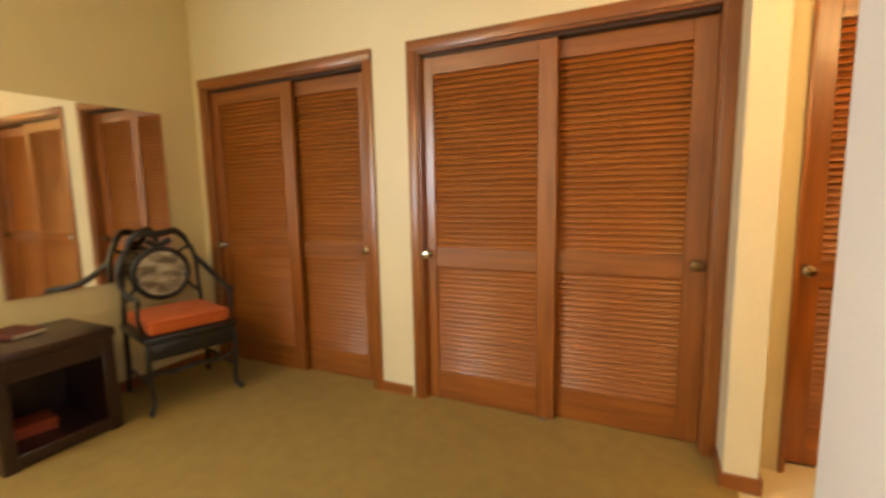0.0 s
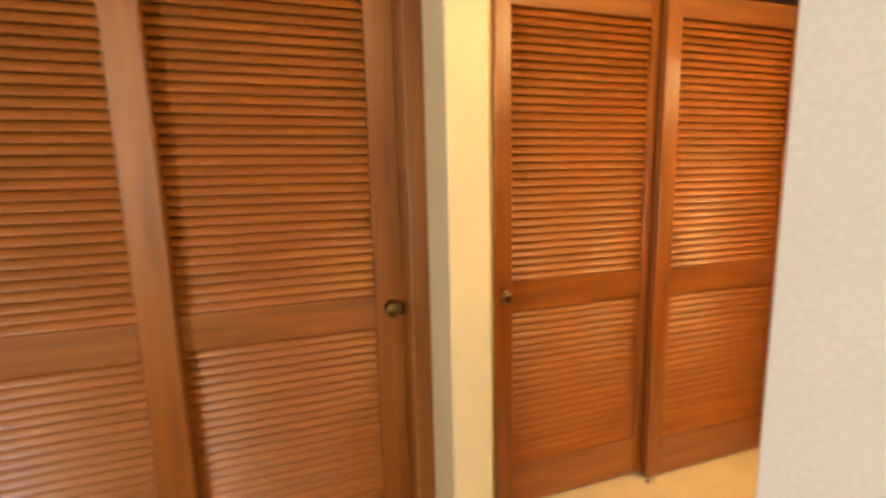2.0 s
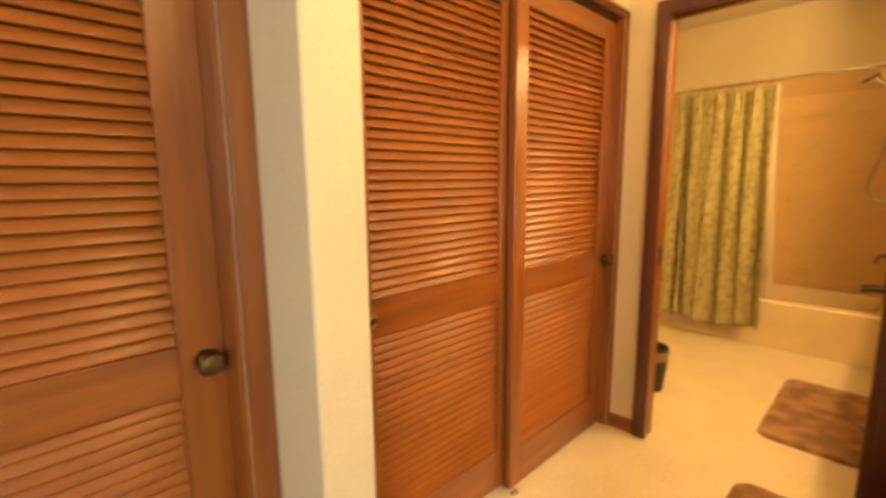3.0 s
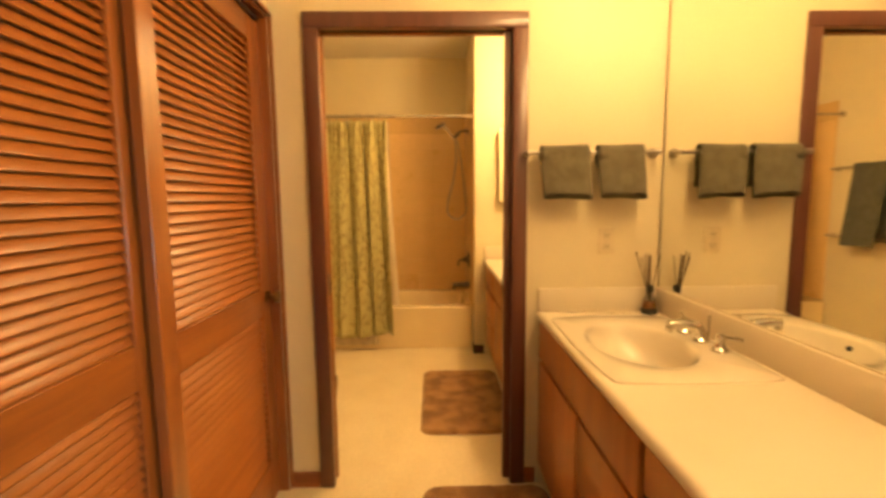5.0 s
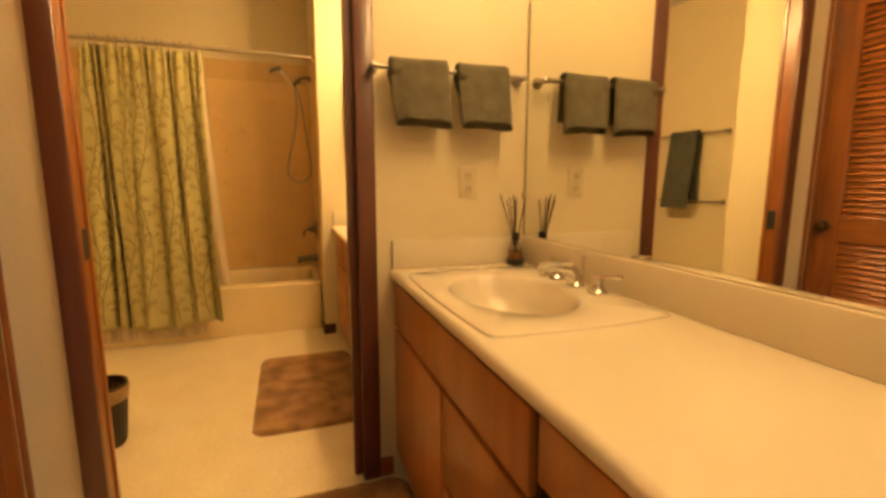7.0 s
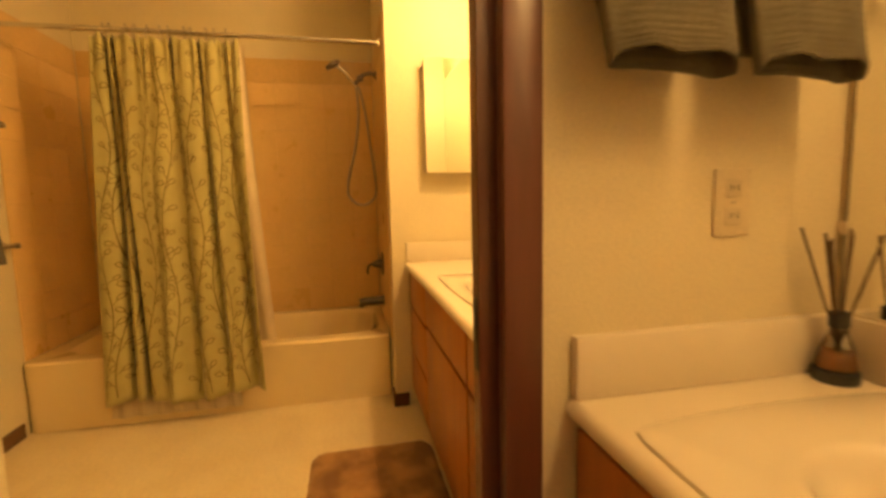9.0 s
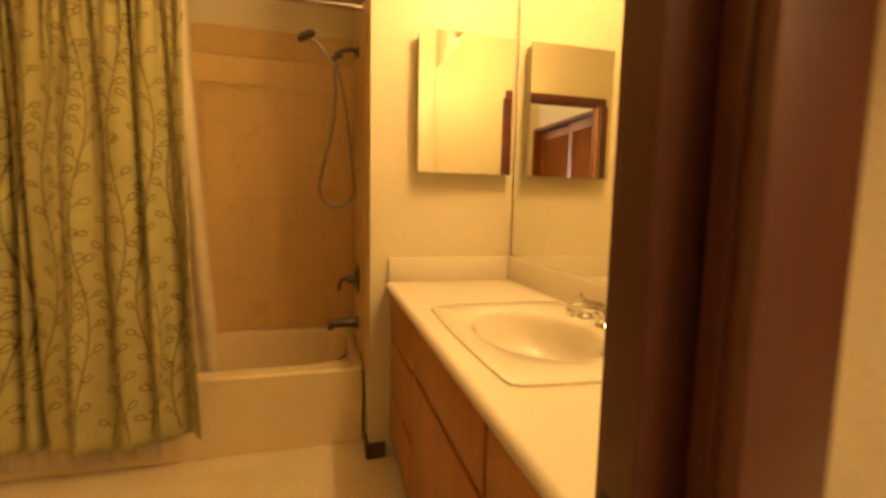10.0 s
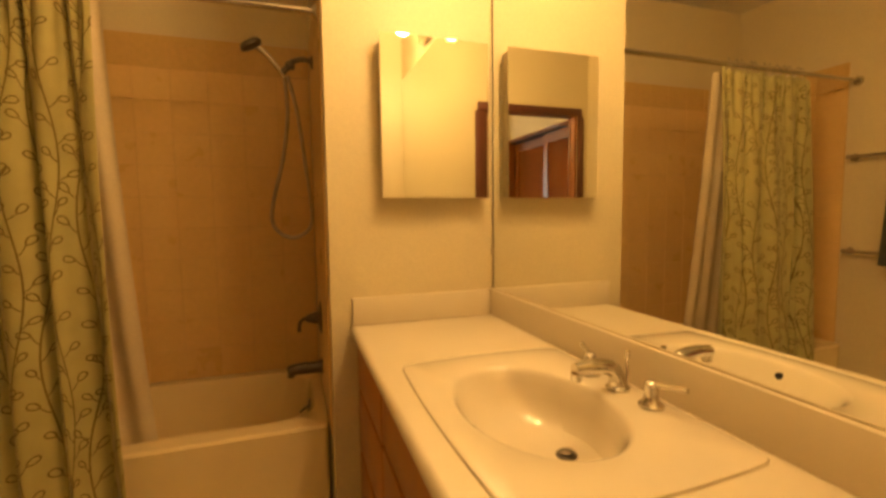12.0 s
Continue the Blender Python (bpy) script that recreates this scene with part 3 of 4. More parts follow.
# ---- vanities ----
def sink(cx, label):
    """Square-rimmed drop-in basin with bowed sides; the rim stands a finger above the counter."""
    t = thing("sink", (cx, 1.285, 0.815), 0, label, "sink", "bathroom sinks")
    hx, y0, y1, z = 0.335, 1.036, 1.516, 0.8245
    bx, by, ax, ay = cx - 0.005, 1.302, 0.235, 0.165
    n = 144
    bm = bmesh.new()

    def outer(a, grow=0.0):
        c, s = math.cos(a), math.sin(a)
        k = (abs(c) ** 30 + abs(s) ** 30) ** (-1 / 30)      # square with rounded corners
        u, v = c * k, s * k
        bow = 0.016 * (1 - v * v) * abs(u) ** 3
        bow_f = 0.012 * (1 - u * u) * max(0, v) ** 3
        return (cx + (hx + grow) * u + math.copysign(bow, u), (y0 + y1) / 2 + ((y1 - y0) / 2 + grow) * v + bow_f)

    def oval(a, f, back=0.0):
        k = 1.0 / max(abs(math.cos(a)), abs(math.sin(a)))
        aa = math.atan2(math.sin(a) * k, math.cos(a) * k)
        return (bx + ax * f * math.cos(aa), by - back + ay * f * math.sin(aa))

    loops = [[(*outer(a, 0.002), 0.8163) for a in (2 * math.pi * i / n for i in range(n))],
             [(*outer(a), z - 0.003) for a in (2 * math.pi * i / n for i in range(n))],
             [(*outer(a, -0.009), z) for a in (2 * math.pi * i / n for i in range(n))]]
    for f, dz in ((1.04, 0.0), (1.0, -0.004), (0.965, -0.014), (0.92, -0.036), (0.85, -0.07), (0.73, -0.104), (0.54, -0.126), (0.30, -0.135), (0.10, -0.138)):
        loops.append([(*oval(2 * math.pi * i / n, f, 0.088 * (dz / 0.138) ** 2 * (1 - 0.4 * f)), z + dz) for i in range(n)])
    rings = [[bm.verts.new(p) for p in l] for l in loops]
    for a, b in zip(rings, rings[1:]):
        for k in range(n):
            bm.faces.new((a[k], a[(k + 1) % n], b[(k + 1) % n], b[k]))
    bm.faces.new(rings[-1])
    basin = part("basin", bm, CERAMIC, t)
    dx, dy, dz = bx, by - 0.086, z - 0.139
    drain = part("drain", lathe(bmesh.new(), ((0.024, 0.0), (0.024, 0.004), (0.018, 0.005)), (dx, dy, dz), "z", 20), DARK_NICKEL, t, "dark metal drain ring")
    part("stopper", lathe(bmesh.new(), ((0.015, 0.004), (0.016, 0.011), (0.010, 0.014)), (dx, dy, dz), "z", 16), DARK_NICKEL, drain, "dark pop-up stopper")
    part("overflow", lathe(bmesh.new(), ((0.009, -0.004), (0.009, 0.006)), (bx - 0.012, by + ay * 0.885, z - 0.034), "y", 12), BLACK, t, "dark overflow hole")
    return t


def faucet(cx, label):
    z, y = 0.8255, 1.085
    t = thing("faucet", (cx, y, z), 0, label, "faucet", "bathroom faucets")
    bm = lathe(bmesh.new(), ((0.027, 0.0), (0.027, 0.006), (0.020, 0.012)), (cx, y, z), "z", 20)
    tube(bm, spline([(cx, y, z + 0.008), (cx, y + 0.004, z + 0.030), (cx, y + 0.022, z + 0.052), (cx, y + 0.07, z + 0.062), (cx, y + 0.118, z + 0.060)], 5), 0.02, 14,
         radii=[0.021 - 0.006 * k / 20 for k in range(21)])
    part("spout", bm, CHROME, t)
    part("aerator", lathe(bmesh.new(), ((0.011, 0.0), (0.013, 0.004), (0.013, 0.018)), (cx, y + 0.112, z + 0.034), "z", 16), CHROME, t)
    part("lift_rod", tube(tube(bmesh.new(), [(cx, y - 0.026, z), (cx, y - 0.026, z + 0.075)], 0.0028, 8), [(cx, y - 0.026, z + 0.075), (cx, y - 0.026, z + 0.088)], 0.006, 10), CHROME, t)
    for sx in (-1, 1):
        hx = cx + sx * 0.102
        hd = part("handle", lathe(bmesh.new(), ((0.026, 0.0), (0.026, 0.006), (0.018, 0.013), (0.013, 0.028), (0.016, 0.040), (0.013, 0.052), (0.006, 0.057)), (hx, y, z), "z", 20), CHROME, t)
        part("lever", tube(bmesh.new(), [(hx, y, z + 0.048), (hx + sx * 0.03, y - 0.012, z + 0.051), (hx + sx * 0.068, y - 0.024, z + 0.056)], 0.005, 10, radii=[0.0065, 0.005, 0.0065]), CHROME, hd)
    return t


def panel(bm_rows, t, name, label=""):
    part(name, boxes(bm_rows, bevel=0.004, seg=2), CABINET, t, label)


def worktop(name, x0, x1, hole, front, label):
    t = thing(name, ((x0 + x1) / 2, 1.3, 0.79), 0, label, "countertop", "vanity counters")
    hx0, hx1, hy0, hy1 = hole
    bm = boxes((x0, hx0, YS, front - 0.02, 0.778, 0.816), (hx1, x1, YS, front - 0.02, 0.778, 0.816),
               (hx0, hx1, YS, hy0, 0.778, 0.816), (hx0, hx1, hy1, front - 0.02, 0.778, 0.816))
    bmesh.ops.remove_doubles(bm, verts=bm.verts[:], dist=0.0001)
    tube(bm, [(x0, front - 0.02, 0.797), (x1, front - 0.02, 0.797)], 0.019, 16)
    part("top", bm, LAMINATE, t)
    part("backsplash", boxes((x0, x1, YS, YS + 0.02, 0.8165, 0.922), bevel=0.003, seg=2), LAMINATE, t)
    part("side_splash", boxes((x1 - 0.02, x1, YS + 0.0205, front - 0.010, 0.8165, 0.922), bevel=0.003, seg=2), LAMINATE, t)
    return t


# hall vanity
VX0, VX1, VF = 0.839, XE - 0.0005, 1.552
worktop("vanity_counter", VX0, VX1, (2.030 - 0.30, 2.030 + 0.30, 1.07, 1.49), VF, "cream laminate counter with rounded front edge")
v = thing("vanity_cabinet", (1.95, 1.28, 0), 0, "reddish brown flat-front wood vanity cabinet under the hall sink", "cabinet", "vanity cabinets")
cf = 1.518
part("carcass", boxes((1.484, VX1, YS, cf, 0.10, 0.66), (1.484, VX1, cf - 0.012, cf, 0.66, 0.777), (1.484, 1.502, YS, cf - 0.012, 0.66, 0.777)), GAP, v)
part("toe_kick", boxes((1.484, VX1, YS, cf - 0.07, 0.0, 0.10)), GAP, v)
panel((1.500, VX1 - 0.008, cf, cf + 0.018, 0.606, 0.766), v, "false_front")
panel((1.950, VX1 - 0.008, cf, cf + 0.018, 0.105, 0.590), v, "door")
panel((1.500, 1.936, cf, cf + 0.018, 0.346, 0.590), v, "drawer")
panel((1.500, 1.936, cf, cf + 0.018, 0.105, 0.330), v, "drawer")
v2 = thing("vanity_drawer_apron", (1.16, 1.28, 0.65), 0, "wide shallow wood drawer under the counter over the knee space", "drawer")
part("apron_box", boxes((VX0, 1.483, YS, cf, 0.665, 0.777)), GAP, v2)
panel((VX0 + 0.006, 1.474, cf, cf + 0.018, 0.655, 0.770), v2, "drawer_front")
VSX, WSX = 2.030, 3.402
sink(VSX, "cream square-rimmed porcelain sink in the hall vanity")
faucet(VSX - 0.012, "chrome widespread faucet with lever handles")

# bathroom vanity
WX0, WX1, WF = XB + 0.001, XM - 0.0005, 1.595
worktop("vanity_counter", WX0, WX1, (3.402 - 0.30, 3.402 + 0.30, 1.07, 1.49), WF, "cream laminate bathroom counter with rounded front edge")
w = thing("vanity_cabinet", (3.44, 1.3, 0), 0, "reddish brown flat-front wood vanity cabinet in the bathroom", "cabinet", "vanity cabinets")
cw = 1.552
part("carcass", boxes((WX0, WX1, YS, cw, 0.10, 0.66), (WX0, WX1, cw - 0.012, cw, 0.66, 0.777)), GAP, w)
part("toe_kick", boxes((WX0, WX1, YS, cw - 0.07, 0.0, 0.10)), GAP, w)
for z0, z1 in ((0.584, 0.766), (0.337, 0.568), (0.105, 0.321)):
    panel((3.772, WX1 - 0.006, cw, cw + 0.018, z0, z1), w, "drawer")
panel((3.065, 3.757, cw, cw + 0.018, 0.600, 0.766), w, "false_front")
panel((3.065, 3.757, cw, cw + 0.018, 0.105, 0.584), w, "door")
panel((WX0 + 0.02, 3.050, cw, cw + 0.018, 0.600, 0.766), w, "false_front")
panel((WX0 + 0.02, 3.050, cw, cw + 0.018, 0.105, 0.584), w, "door")
sink(WSX, "cream square-rimmed porcelain sink in the bathroom vanity")
faucet(WSX - 0.012, "chrome widespread faucet with lever handles")


# mirrors over the counters
def vanity_mirror(x0, x1, label):
    t = thing("vanity_mirror", ((x0 + x1) / 2, YS, 0.93), 0, label, "mirror", "vanity mirrors")
    part("glass", boxes((x0, x1, YS + 0.001, YS + 0.006, 0.9266, 2.20)), MIRROR, t, smooth=False)
    part("edge_strip", boxes((x1 + 0.0005, x1 + 0.004, YS + 0.001, YS + 0.007, 0.9266, 2.20)), EDGE, t, "dark mirror edge")
    part("channel", boxes((x0, x1, YS + 0.0005, YS + 0.009, 0.9222, 0.9262)), PLATE, t, "thin metal mirror channel")
    for z in (1.08,):
        part("clip", boxes((x1 - 0.004, x1 + 0.012, YS + 0.006, YS + 0.012, z - 0.012, z + 0.012), bevel=0.002), PLATE, t)
    return t


vanity_mirror(VX0 + 0.02, XE - 0.016, "large frameless mirror over the hall vanity")
vanity_mirror(WX0 + 0.02, XM - 0.02, "large frameless mirror over the bathroom vanity")

# medicine cabinet with its mirror door a little ajar
mc = thing("medicine_cabinet", (XM, 1.26, 1.297), 0, "frameless mirrored medicine cabinet standing proud of the wall", "medicine cabinet")
part("body", boxes((XM - 0.060, XM, 1.057, 1.463, 1.304, 1.879), bevel=0.003), PLATE, mc)
md = part("mirror_door", boxes((XM - 0.0695, XM - 0.0660, 1.049, 1.471, 1.297, 1.886)), MIRROR, mc, smooth=False)
part("door_back", boxes((XM - 0.0658, XM - 0.0602, 1.050, 1.470, 1.298, 1.885)), EDGE, md)

# towel bar with two hand towels
bar = thing("towel_bar", (XE, 1.32, 1.51), 0, "metal towel bar on the hall wall beside the mirror", "towel bar")
part("rail", tube(bmesh.new(), [(XE - 0.062, 1.045, 1.510), (XE - 0.062, 1.612, 1.510)], 0.009, 12), NICKEL, bar)
for y in (1.052, 1.606):
    bm = lathe(bmesh.new(), ((0.020, -0.006), (0.018, -0.010), (0.010, -0.018), (0.009, -0.05), (0.012, -0.054), (0.012, -0.070), (0.005, -0.074)), (XE, y, 1.510), "x", 16)
    part("post", bm, NICKEL, bar)
    part("escutcheon", lathe(bmesh.new(), ((0.022, -0.006), (0.022, 0.0)), (XE, y, 1.510), "x", 16), NICKEL, bar)


def folded_towel(name, x, z, y0, y1, drop_front, drop_back, material, label, group, seed=1, lobes=2):
    """A cloth folded lengthwise and hung over a bar along y: a cap over the bar, a thin back leaf, and a hollow front fold, open below."""
    t = thing(name, (x, (y0 + y1) / 2, z), 0, label, "towel", group)
    ph = random.Random(seed).random() * 6
    n, half = 48, (y1 - y0) / 2
    yc, bm, rows = (y0 + y1) / 2, bmesh.new(), []
    levels = [k / 56 for k in range(57)]
    for v in levels:
        ring = []
        for k in range(n):
            a = 2 * math.pi * k / n
            c, s = math.cos(a), math.sin(a)
            u = math.copysign(abs(c) ** 0.35, c)
            depth = 0.010 + 0.010 * v + 0.004 * math.sin(3 * a + ph)
            waist = 1 - (0.35 * math.exp(-((u + 0.12) / 0.10) ** 2) * v ** 2 if lobes == 2 else 0)
            px = x - 0.022 - 0.10 * drop_front * v + depth * waist * math.copysign(abs(s) ** 0.8, s) + 0.004 * math.sin(7 * u + ph) * v
            px += 0.0010 * math.sin(2 * math.pi * v * drop_front / 0.0115 + 0.5 * math.sin(3 * u + ph)) * min(1, 8 * v) * s
            w = (u - 0.44) / 0.56 if u > -0.12 else (u + 0.56) / 0.44
            mouth = 0.026 * v ** 8 * max(0.0, 1 - w * w) ** 0.5 if s < 0 and lobes == 2 else 0
            corner = max(0.0, v - 0.45) ** 2 * max(0.0, u)
            notch = 0.016 * v ** 6 * math.exp(-((u + 0.12) / 0.055) ** 2) if (lobes == 2 and s < 0) else 0
            pz = z + 0.010 - (drop_front + 0.010) * v + notch + mouth + 0.010 * corner * lobes + 0.004 * math.sin(4 * u + ph) * v
            ring.append(bm.verts.new((px, yc + half * u * (1 - 0.02 * v) - 0.010 * v - 0.015 * corner * (lobes == 2), pz)))
        rows.append(ring)
    for a, b in zip(rows, rows[1:]):
        for k in range(n):
            bm.faces.new((a[k], a[(k + 1) % n], b[(k + 1) % n], b[k]))
    front = part("front_fold", bm, material, t)
    th = front.modifiers.new("pile", "SOLIDIFY")
    th.thickness, th.offset = 0.005, -1.0
    bm = bmesh.new()
    prof = [(x - 0.030, z - 0.035), (x - 0.031, z - 0.005), (x - 0.024, z + 0.016), (x - 0.008, z + 0.026), (x + 0.010, z + 0.025), (x + 0.022, z + 0.012), (x + 0.024, z - 0.02)]
    prof += [(x + 0.024 + 0.003 * math.sin(q + ph), z - 0.02 - (drop_back - 0.02) * q / 6) for q in range(1, 7)]
    m = 12
    g = [[bm.verts.new((px, y0 + 0.006 + (y1 - y0 - 0.012 - 0.045 * max(0, i - 6) / 6 * (lobes == 2)) * (j / m) + 0.002 * math.sin(i + ph), pz + 0.0015 * math.sin(5 * j / m + ph))) for j in range(m + 1)] for i, (px, pz) in enumerate(prof)]
    for a, b in zip(g, g[1:]):
        for k in range(m):
            bm.faces.new((a[k], a[k + 1], b[k + 1], b[k]))
    leaf_back = part("back_leaf", bm, material, t)
    th = leaf_back.modifiers.new("pile", "SOLIDIFY")
    th.thickness, th.offset = 0.007, 0.0
    return t


folded_towel("hand_towel", XE - 0.062, 1.512, 1.352, 1.560, 0.195, 0.150, TERRY, "folded olive grey terry hand towel over the bar", "hand towels", seed=3)
folded_towel("hand_towel", XE - 0.062, 1.512, 1.122, 1.322, 0.195, 0.150, TERRY, "folded olive grey terry hand towel over the bar", "hand towels", seed=8)

# outlet
ol = thing("wall_outlet", (XE, 1.245, 1.13), 0, "almond plastic double wall outlet", "outlet")
plate = part("cover_plate", boxes((XE - 0.006, XE, 1.208, 1.281, 1.074, 1.190), bevel=0.003, seg=2), PLATE, ol)
for z in (1.108, 1.156):
    rec = part("receptacle", boxes((XE - 0.008, XE - 0.0061, 1.228, 1.261, z - 0.016, z + 0.016), bevel=0.0008), PLATE, ol)
    for y in (1.238, 1.250):
        part("slot", boxes((XE - 0.0086, XE - 0.0079, y - 0.001, y + 0.001, z - 0.004, z + 0.006)), BLACK, rec)
part("screw", lathe(bmesh.new(), ((0.003, -0.0072), (0.003, -0.0061)), (XE, 1.2445, 1.132), "x", 10), NICKEL, ol)

# reed diffuser
df = thing("reed_diffuser", (2.432, 1.062, 0.8165), 0, "glass reed diffuser with dark base and reeds on the counter", "reed diffuser")
part("bottle", lathe(bmesh.new(), ((0.030, 0.022), (0.030, 0.030), (0.024, 0.060), (0.014, 0.085), (0.012, 0.096)), (2.432, 1.066, 0.8165), "z", 20), GLASS, df)
part("base", lathe(bmesh.new(), ((0.033, 0.0), (0.034, 0.004), (0.034, 0.020), (0.031, 0.0215)), (2.432, 1.066, 0.8165), "z", 20), BLACK, df, "black base")
part("oil", lathe(bmesh.new(), ((0.026, 0.024), (0.026, 0.030), (0.022, 0.05), (0.020, 0.052)), (2.432, 1.066, 0.8165), "z", 16), AMBER, df)
part("collar", lathe(bmesh.new(), ((0.015, 0.096), (0.016, 0.099), (0.016, 0.122), (0.013, 0.124)), (2.432, 1.066, 0.8165), "z", 18), BLACK, df, "black collar")
for k, (dx, dy) in enumerate(((-0.05, -0.01), (-0.03, 0.03), (-0.008, 0.045), (0.018, 0.02), (0.034, 0.052), (0.026, -0.006), (-0.02, 0.012))):
    part("reed", tube(bmesh.new(), [(2.432 - dx * 0.15, 1.066 - dy * 0.15, 0.85), (2.432 + dx, 1.066 + dy, 1.075 + 0.012 * math.sin(k * 2.1))], 0.0022, 6), BAMBOO, df)

# ---- bathroom ----
FX_T = 4.77


def bathtub():
    t = thing("bathtub", (4.8, 2.585, 0), 0, "cream enamelled alcove bathtub with flat apron", "bathtub")
    x0, x1, y0, y1, z = 4.415, XT - 0.010, YA + 0.010, YBN - 0.010, 0.372
    n, bm = 72, bmesh.new()

    def ring(xa, xb, ya, yb, zz, power):
        out = []
        for i in range(n):
            a = 2 * math.pi * i / n
            c, s = math.cos(a), math.sin(a)
            u = math.copysign(abs(c) ** power, c)
            v = math.copysign(abs(s) ** power, s)
            out.append(bm.verts.new(((xa + xb) / 2 + (xb - xa) / 2 * u, (ya + yb) / 2 + (yb - ya) / 2 * v, zz)))
        return out

    rings = [ring(x0, x1, y0, y1, 0.002, 0.04), ring(x0, x1, y0, y1, z - 0.03, 0.04), ring(x0 - 0.004, x1, y0, y1, z - 0.012, 0.04),
             ring(x0 + 0.004, x1, y0, y1, z, 0.05), ring(x0 + 0.085, x1 - 0.05, y0 + 0.045, y1 - 0.10, z, 0.30),
             ring(x0 + 0.10, x1 - 0.065, y0 + 0.060, y1 - 0.12, z - 0.02, 0.34), ring(x0 + 0.14, x1 - 0.10, y0 + 0.085, y1 - 0.22, 0.12, 0.42), ring(x0 + 0.19, x1 - 0.15, y0 + 0.15, y1 - 0.30, 0.075, 0.5)]
    for a, b in zip(rings, rings[1:]):
        for k in range(n):
            bm.faces.new((a[k], a[(k + 1) % n], b[(k + 1) % n], b[k]))
    bm.faces.new(rings[-1])
    bm.faces.new(rings[0][::-1])
    part("shell", bm, TUB, t)
    ov = part("overflow_plate", lathe(bmesh.new(), ((0.034, 0.0), (0.034, 0.004), (0.026, 0.010)), (FX_T, y0 + 0.063, 0.312), "y", 20), DARK_NICKEL, t, "chrome overflow plate")
    part("trip_lever", tube(bmesh.new(), [(FX_T, y0 + 0.070, 0.315), (FX_T - 0.005, y0 + 0.088, 0.306), (FX_T - 0.012, y0 + 0.112, 0.290)], 0.0065, 8), DARK_NICKEL, ov)
    return t


bathtub()

# shower fittings on the tub end wall
FX, TF = 4.77, YA + 0.009
sp = thing("tub_spout", (FX, TF, 0.50), 0, "brushed metal tub spout on the tiled wall", "tub spout")
bm = tube(bmesh.new(), spline([(FX, TF, 0.502), (FX, TF + 0.06, 0.502), (FX, TF + 0.13, 0.500), (FX, TF + 0.158, 0.492)], 5), 0.026, 14, radii=[0.030 - 0.006 * k / 15 for k in range(16)])
part("body", bm, DARK_NICKEL, sp)
part("outlet_lip", lathe(bmesh.new(), ((0.014, 0.0), (0.017, 0.002), (0.017, 0.02)), (FX, TF + 0.147, 0.464), "z", 14), DARK_NICKEL, sp)
part("flange", lathe(bmesh.new(), ((0.036, 0.0), (0.034, 0.007), (0.028, 0.010)), (FX, TF, 0.502), "y", 20), DARK_NICKEL, sp)

va = thing("shower_valve", (FX, TF, 0.745), 0, "brushed metal shower valve with lever handle", "shower valve")
part("plate", lathe(bmesh.new(), ((0.078, 0.0), (0.076, 0.005), (0.05, 0.012), (0.03, 0.015)), (FX, TF, 0.745), "y", 28), DARK_NICKEL, va)
hub = part("hub", lathe(bmesh.new(), ((0.032, 0.012), (0.028, 0.030), (0.020, 0.055), (0.016, 0.068), (0.006, 0.072)), (FX, TF, 0.745), "y", 20), DARK_NICKEL, va)
part("lever", tube(bmesh.new(), spline([(FX, TF + 0.055, 0.745), (FX - 0.01, TF + 0.085, 0.742), (FX - 0.012, TF + 0.100, 0.72), (FX - 0.012, TF + 0.102, 0.685)], 5), 0.008, 10), DARK_NICKEL, hub)

sh = thing("hand_shower", (FX, TF, 1.927), 0, "metal hand shower on its arm with a looped hose", "shower head")
part("flange", lathe(bmesh.new(), ((0.030, 0.0), (0.028, 0.006), (0.014, 0.012)), (FX, TF, 1.942), "y", 18), DARK_NICKEL, sh)
part("arm", tube(bmesh.new(), spline([(FX, TF, 1.942), (FX, TF + 0.04, 1.952), (FX, TF + 0.085, 1.939), (FX, TF + 0.115, 1.907)], 5), 0.012, 12), DARK_NICKEL, sh)
br = part("bracket", tube(lathe(bmesh.new(), ((0.012, -0.02), (0.019, -0.012), (0.019, 0.012), (0.012, 0.02)), (FX, TF + 0.100, 1.920), "y", 14), [(FX, TF + 0.115, 1.907), (FX, TF + 0.135, 1.882)], 0.015, 12), DARK_NICKEL, sh)
part("handle", tube(bmesh.new(), spline([(FX, TF + 0.125, 1.869), (FX, TF + 0.158, 1.912), (FX, TF + 0.20, 1.962), (FX, TF + 0.235, 1.985)], 5), 0.012, 12, radii=[0.010 + 0.004 * k / 15 for k in range(16)]), CHROME, sh)
hd = lathe(bmesh.new(), ((0.012, 0.016), (0.034, 0.012), (0.040, 0.0), (0.038, -0.010), (0.030, -0.013)), (0, 0, 0), "z", 22)
hd.transform(Matrix.Translation((FX, TF + 0.262, 1.997)) @ Matrix.Rotation(radians(-28), 4, "X") @ Matrix.Diagonal((1.0, 1.25, 1.0, 1)))
part("spray_head", hd, DARK_NICKEL, sh, "dark metal oval spray head")
hose = spline([(FX, TF + 0.125, 1.867), (FX, TF + 0.118, 1.70), (FX + 0.01, TF + 0.145, 1.50), (FX + 0.02, TF + 0.195, 1.30), (FX + 0.02, TF + 0.20, 1.20), (FX + 0.02, TF + 0.155, 1.145),
               (FX + 0.02, TF + 0.095, 1.135), (FX + 0.02, TF + 0.035, 1.18), (FX + 0.015, TF + 0.025, 1.27), (FX + 0.01, TF + 0.045, 1.45), (FX, TF + 0.075, 1.70), (FX, TF + 0.112, 1.872)], 8)
part("hose", tube(bmesh.new(), hose, 0.0085, 8), NICKEL, sh, "ribbed flexible metal hose")

